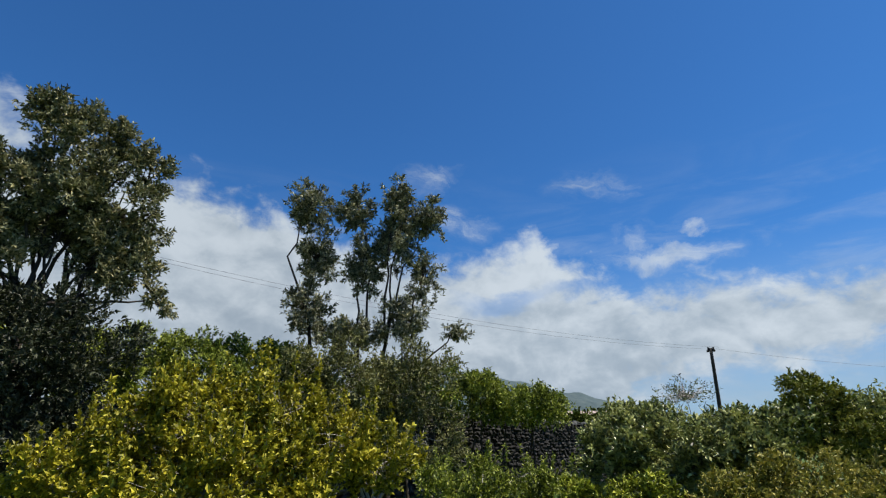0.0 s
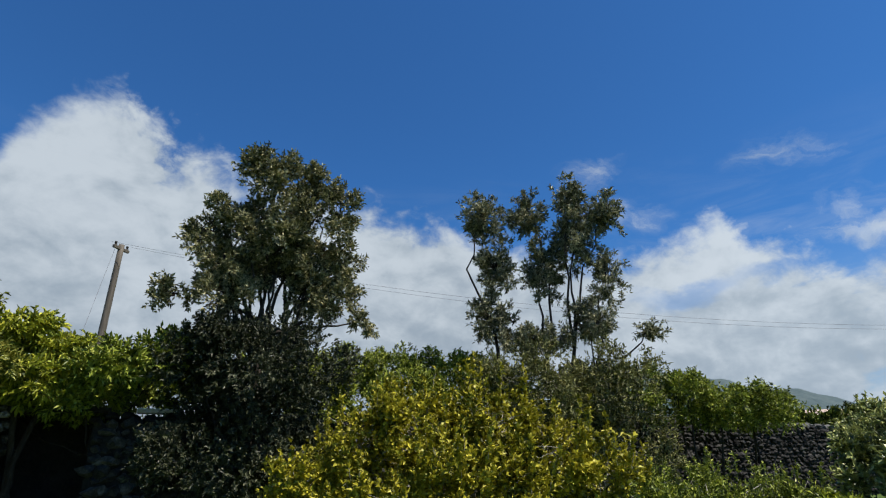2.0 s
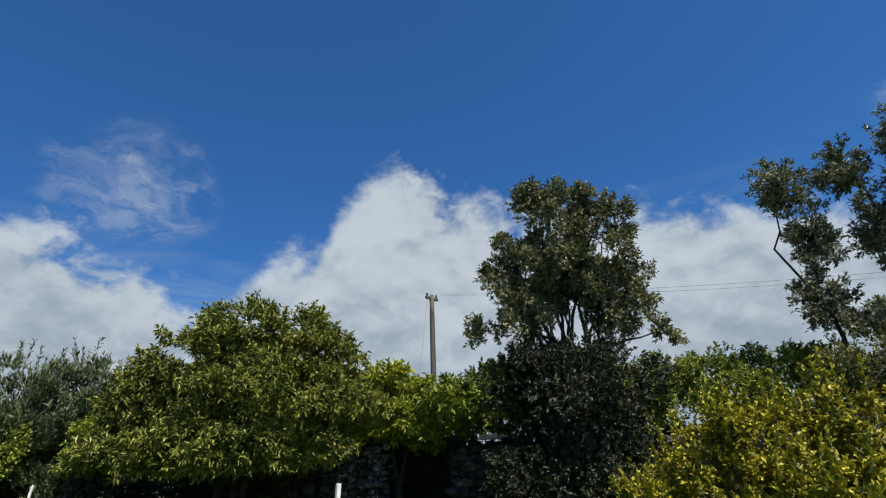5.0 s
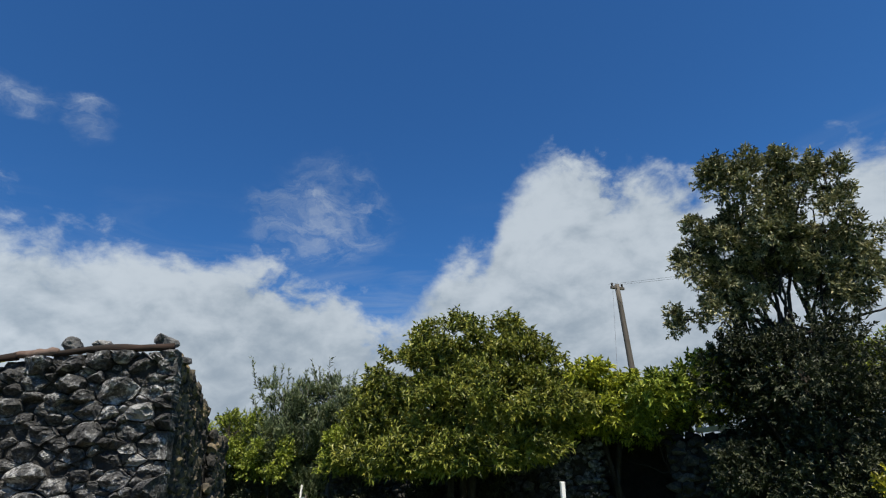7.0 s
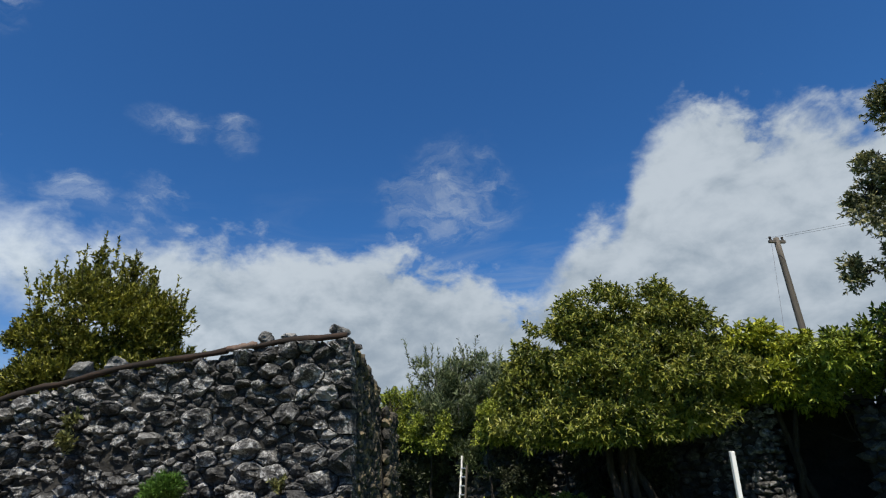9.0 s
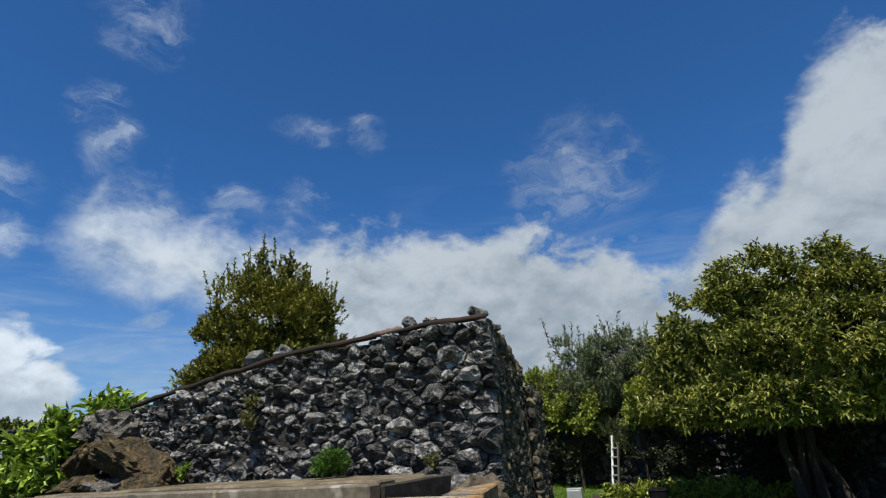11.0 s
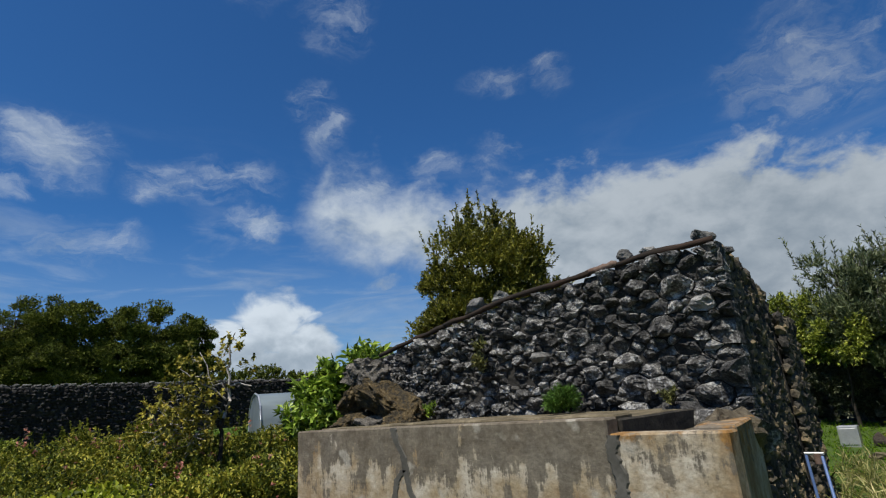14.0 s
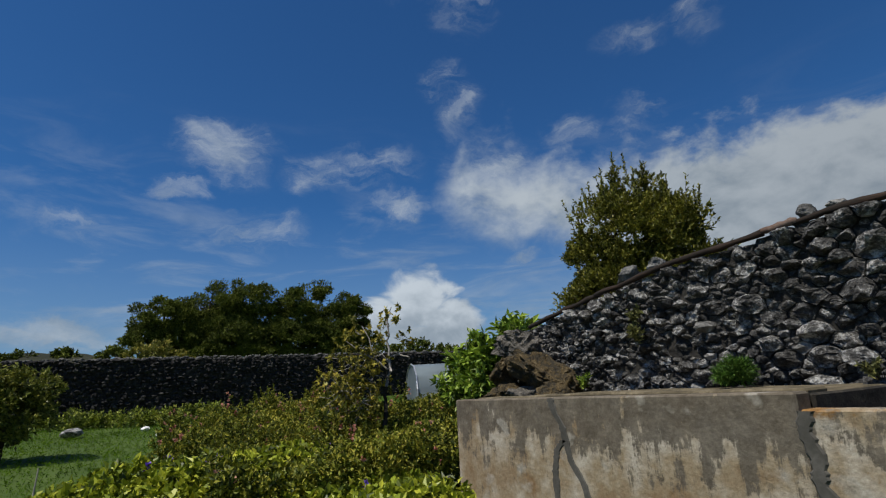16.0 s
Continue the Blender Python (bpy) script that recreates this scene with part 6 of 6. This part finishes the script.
def scraggy_tree():
    """A half-dead small tree: bare pale crooked stems, a few tufts of bronze leaves."""
    rng = np.random.default_rng(77)
    x, y = -9.3, 3.83
    z = float(ground_z(x, y))
    top = empty("scraggy_tree", x, y, z, "half-dead small tree with bare pale crooked stems", "tree")
    o = np.array([x, y, z])
    foot, waist, fork, crown = (np.array(q) - o for q in ((-9.29, 3.83, 1.2), (-9.27, 3.85, 1.74), (-9.25, 3.90, 2.19), (-9.22, 3.96, 3.05)))
    dark = [bent(rng, (0, 0, -0.05), foot, 0.05, 0.036, 8, 0.12), bent(rng, foot, waist, 0.036, 0.028, 7, 0.2)]
    w = [bent(rng, waist, fork, 0.028, 0.026, 8, 0.24), bent(rng, fork, crown, 0.022, 0.008, 9, 0.2), bent(rng, fork, np.array((-9.08, 4.2, 2.2)) - o, 0.018, 0.012, 6, 0.2),
         bent(rng, fork * 0.6 + waist * 0.4, np.array((-9.5, 3.25, 2.5)) - o, 0.018, 0.006, 8, 0.2), bent(rng, fork * 0.9 + waist * 0.1, np.array((-9.42, 3.5, 2.75)) - o, 0.016, 0.006, 8, 0.22)]
    tips = []
    for c, r, k in (((-9.41, 3.55, 2.3), 0.34, 34), ((-9.47, 3.41, 2.6), 0.3, 22), ((-9.51, 3.3, 2.05), 0.36, 40), ((-9.2, 4.0, 2.95), 0.16, 9), ((-9.14, 4.13, 2.45), 0.2, 8), ((-9.5, 3.2, 1.65), 0.36, 44),
                    ((-9.4, 3.5, 1.5), 0.36, 44), ((-9.61, 3.04, 1.85), 0.25, 18), ((-9.3, 3.8, 2.7), 0.22, 10), ((-9.37, 3.65, 1.8), 0.25, 20)):
        for _ in range(k):
            t = np.array(c) + rng.normal(size=3) * r * 0.55
            tips.append(t - o)
            if rng.random() < 0.3:
                w.append(bent(rng, np.array(c) - o + rng.normal(size=3) * 0.08, t - o, 0.008, 0.003, 5, 0.25, sides=4))
    raw("trunk", *joined(dark), BARK, top, "dark lower stem", True)
    for limb in w[:5]:
        raw("branch", *joined([limb]), BARK_PALE, top, "bare bleached branch", True)
    tagged(raw("twigs", *joined(w[5:]), BARK_PALE, top, smooth=True), kind="stuff")
    tips = np.array(tips)
    raw("crown", *leaf_arrays(rng, tips, unit(rng.normal(size=tips.shape) + [0, 0, 0.5]), 13, 0.07, 0.038), BRONZE_LEAF, top)


scraggy_tree()

# small green cushion plant, and weeds rooted in the wall
for nm, lb, ms, leaf, n, ln in (("cushion_plant", "bright green cushion plant growing on the tank rim", [(-4.15, 5.3, 1.62, 0.17, 0.15)], MOSS_LEAF, 700, 0.055),
                                ("wall_weed", "straggling green weed rooted in the wall", [(-5.5, 5.52, 2.4, 0.06, 0.22), (-5.48, 5.5, 2.1, 0.05, 0.2), (-5.5, 5.5, 2.25, 0.06, 0.3)], DRY_LEAF, 40, 0.06),
                                ("wall_weed", "straggling green weed rooted in the wall", [(-6.4, 5.45, 1.62, 0.1, 0.12)], FIG_LEAF, 20, 0.06),
                                ("wall_weed", "straggling green weed rooted in the wall", [(-2.95, 5.2, 1.60, 0.08, 0.08)], DRY_LEAF, 20, 0.05)):
    rng = np.random.default_rng(len(nm) + n)
    o = np.array(ms[0][:3])
    t = empty(nm, *o, lb, "plant", "weeds in the wall" if nm == "wall_weed" else "")
    tips, ways = shoots(rng, ms, n, 0.2, 0.6, 0.25, -0.2, 8)
    raw("leaves", *leaf_arrays(rng, tips - o, ways, 8, ln, ln * 0.16 if nm == "cushion_plant" else ln * 0.5, 0.6), leaf, t)
    raw("stalks", *joined([bent(rng, (0, 0.1, -0.1), p - o, 0.005, 0.002, 4, 0.1, sides=4) for p in tips[:: max(1, len(tips) // 25)]]), BARK, t)

# things at the far end of the lawn
for n, (x, y, r, mat, lb) in enumerate(((-20.9, -0.75, 0.35, LAVA, "dark boulder on the grass"), (-19.5, 1.4, 0.14, WHITE, "white stone lying in the grass"), (-21.5, 1.2, 0.15, WHITE, "white stone lying in the grass"))):
    bm = stone_shape(120 + n)
    bmesh.ops.scale(bm, vec=(r * 2, r * 1.6, r * 1.1), verts=bm.verts[:])
    ob = part("boulder", bm, mat)
    ob.matrix_world = pose(x, y, float(ground_z(x, y)) + r * 0.35, 0, 0, 30 * n)
    tagged(ob, lb, "boulder", "boulders on the lawn")


def far_house(x, y, z, long, wide, high, turn, roof):
    """A low house seen over the wall: walls, pitched roof."""
    top = empty("far_house", x, y, 0, "low white house with a pitched roof beyond the wall", "house", "far houses")
    top.matrix_world = pose(x, y, 0, 0, 0, turn)
    bm = bmesh.new()
    box(bm, (-long / 2, -wide / 2, -0.5), (long / 2, wide / 2, z))
    part("walls", bm, WHITE, top)
    bm = bmesh.new()
    e = 0.4
    a = [bm.verts.new(p) for p in ((-long / 2 - e, -wide / 2 - e, z), (long / 2 + e, -wide / 2 - e, z), (long / 2 + e, wide / 2 + e, z), (-long / 2 - e, wide / 2 + e, z), (-long / 2 - e, 0, z + high), (long / 2 + e, 0, z + high))]
    for q in ((0, 1, 5, 4), (2, 3, 4, 5), (1, 2, 5), (3, 0, 4), (0, 3, 2, 1)):
        bm.faces.new([a[i] for i in q])
    bmesh.ops.recalc_face_normals(bm, faces=bm.faces[:])
    part("roof", bm, roof, top, "pale tiled roof")


far_house(80, -1.5, 3.6, 9, 7, 1.9, 96, ROOF_TILE)
far_house(60, -30, 3.4, 7, 6, 1.2, 60, ROOF_TILE)

# a pale dead stake in the lawn and a blue bucket by the wall
st = raw("stake", *tube([(0, 0, -0.1), (0.02, 0.01, 0.3), (0.0, 0.03, 0.62)], [0.012, 0.011, 0.007], 6), BARK_PALE, smooth=True)
st.matrix_world = pose(-9.6, -0.75, float(ground_z(-9.6, -0.75)))
tagged(st, "thin pale dead stake in the grass", "stake")
bk = empty("blue_bucket", -1.6, 8.42, float(ground_z(-1.6, 8.42)), "small blue plastic bucket standing in the grass", "bucket")
bm = bmesh.new()
bmesh.ops.create_cone(bm, cap_ends=True, segments=18, radius1=0.06, radius2=0.08, depth=0.15, matrix=Matrix.Translation((0, 0, 0.075)))
bmesh.ops.inset_region(bm, faces=[f for f in bm.faces if f.normal.z > 0.9], thickness=0.006, depth=-0.12)
part("body", bm, BLUE, bk)
raw("bail", *tube([(0.08 * math.cos(a), 0.0, 0.15 + 0.08 * math.sin(a)) for a in np.linspace(0, math.pi, 10)], np.full(10, 0.004), 5), METAL, bk)


# lava stones edging the lawn behind the bin, coloured black for tree shade
edging = random.Random(31)
for n in range(11):
    k = n / 10
    x, y = -1.07 + 1.98 * k + edging.uniform(-0.05, 0.05), 10.73 + -1.16 * k + edging.uniform(-0.08, 0.08)
    r = edging.uniform(0.3, 0.5)
    bm = stone_shape(300 + n, sub=3)
    bmesh.ops.scale(bm, vec=(r * 1.1, r, r * 0.85), verts=bm.verts[:])
    for v in bm.verts:
        v.co *= 1 + 0.14 * noise.noise(v.co * 11 + Vector((n, 0, 0)))
    ob = part("edging_stone", bm, SHADED_LAVA)
    ob.matrix_world = pose(x, y, float(ground_z(x, y)) + r * 0.22, 0, 0, 50 * n)
    tagged(ob, "lava stone along the edge of the lawn, coloured black for tree shade", "stone", "stones edging the lawn")


def driftwood(x, y):
    """A weathered forked log: a thick rounded butt with a knot hole and two tapering prongs."""
    rng = np.random.default_rng(44)
    wood = surface("weathered_log", [(0.06, 0.032, 0.015), (0.17, 0.10, 0.05), (0.30, 0.20, 0.115)], 5, 0.9, 0.7, 0.01, 5, stretch=(0.5, 3, 3))
    z = float(ground_z(x, y))
    top = empty("forked_log", x, y, z, "brown weathered forked log lying on the grass", "log")
    raw("butt", *tube([(-0.02, 0, 0.09), (0.0, 0, 0.1), (0.09, 0.01, 0.115), (0.17, 0.01, 0.11), (0.21, 0.01, 0.1)], [0.02, 0.085, 0.105, 0.085, 0.03], 12), wood, top, smooth=True)
    for end, lift in (((0.55, -0.06, 0.03), 0.12), ((0.5, 0.16, 0.05), 0.22)):
        raw("prong", *bent(rng, (0.14, 0.01, 0.11), end, 0.07, 0.018, 9, 0.04, lift, 10), wood, top, smooth=True)
    bm = bmesh.new()
    bmesh.ops.create_icosphere(bm, subdivisions=2, radius=0.035, matrix=Matrix.Translation((0.15, -0.085, 0.12)) @ Matrix.Diagonal((1, 0.5, 1.4, 1)))
    part("knot_hole", bm, BLACK_PLASTIC, top, "dark knot hole")


driftwood(-1.82, 9.15)
for n, (x, y, r, lb) in enumerate(((-2.22, 11.4, 0.28, "brown earthy stone half sunk in the grass"), (-2.35, 12.94, 0.3, "dark old stump at the edge of the lawn"))):
    bm = stone_shape(330 + n, sub=3)
    bmesh.ops.scale(bm, vec=(r * (1.6 if n == 0 else 0.8), r, r * (0.6 if n == 0 else 1.1)), verts=bm.verts[:])
    ob = part("lawn_stone" if n == 0 else "tree_stump", bm, MOSSY if n == 0 else BARK)
    ob.matrix_world = pose(x, y, float(ground_z(x, y)) + r * 0.2, 0, 0, 40)
    tagged(ob, lb, "stone" if n == 0 else "stump")
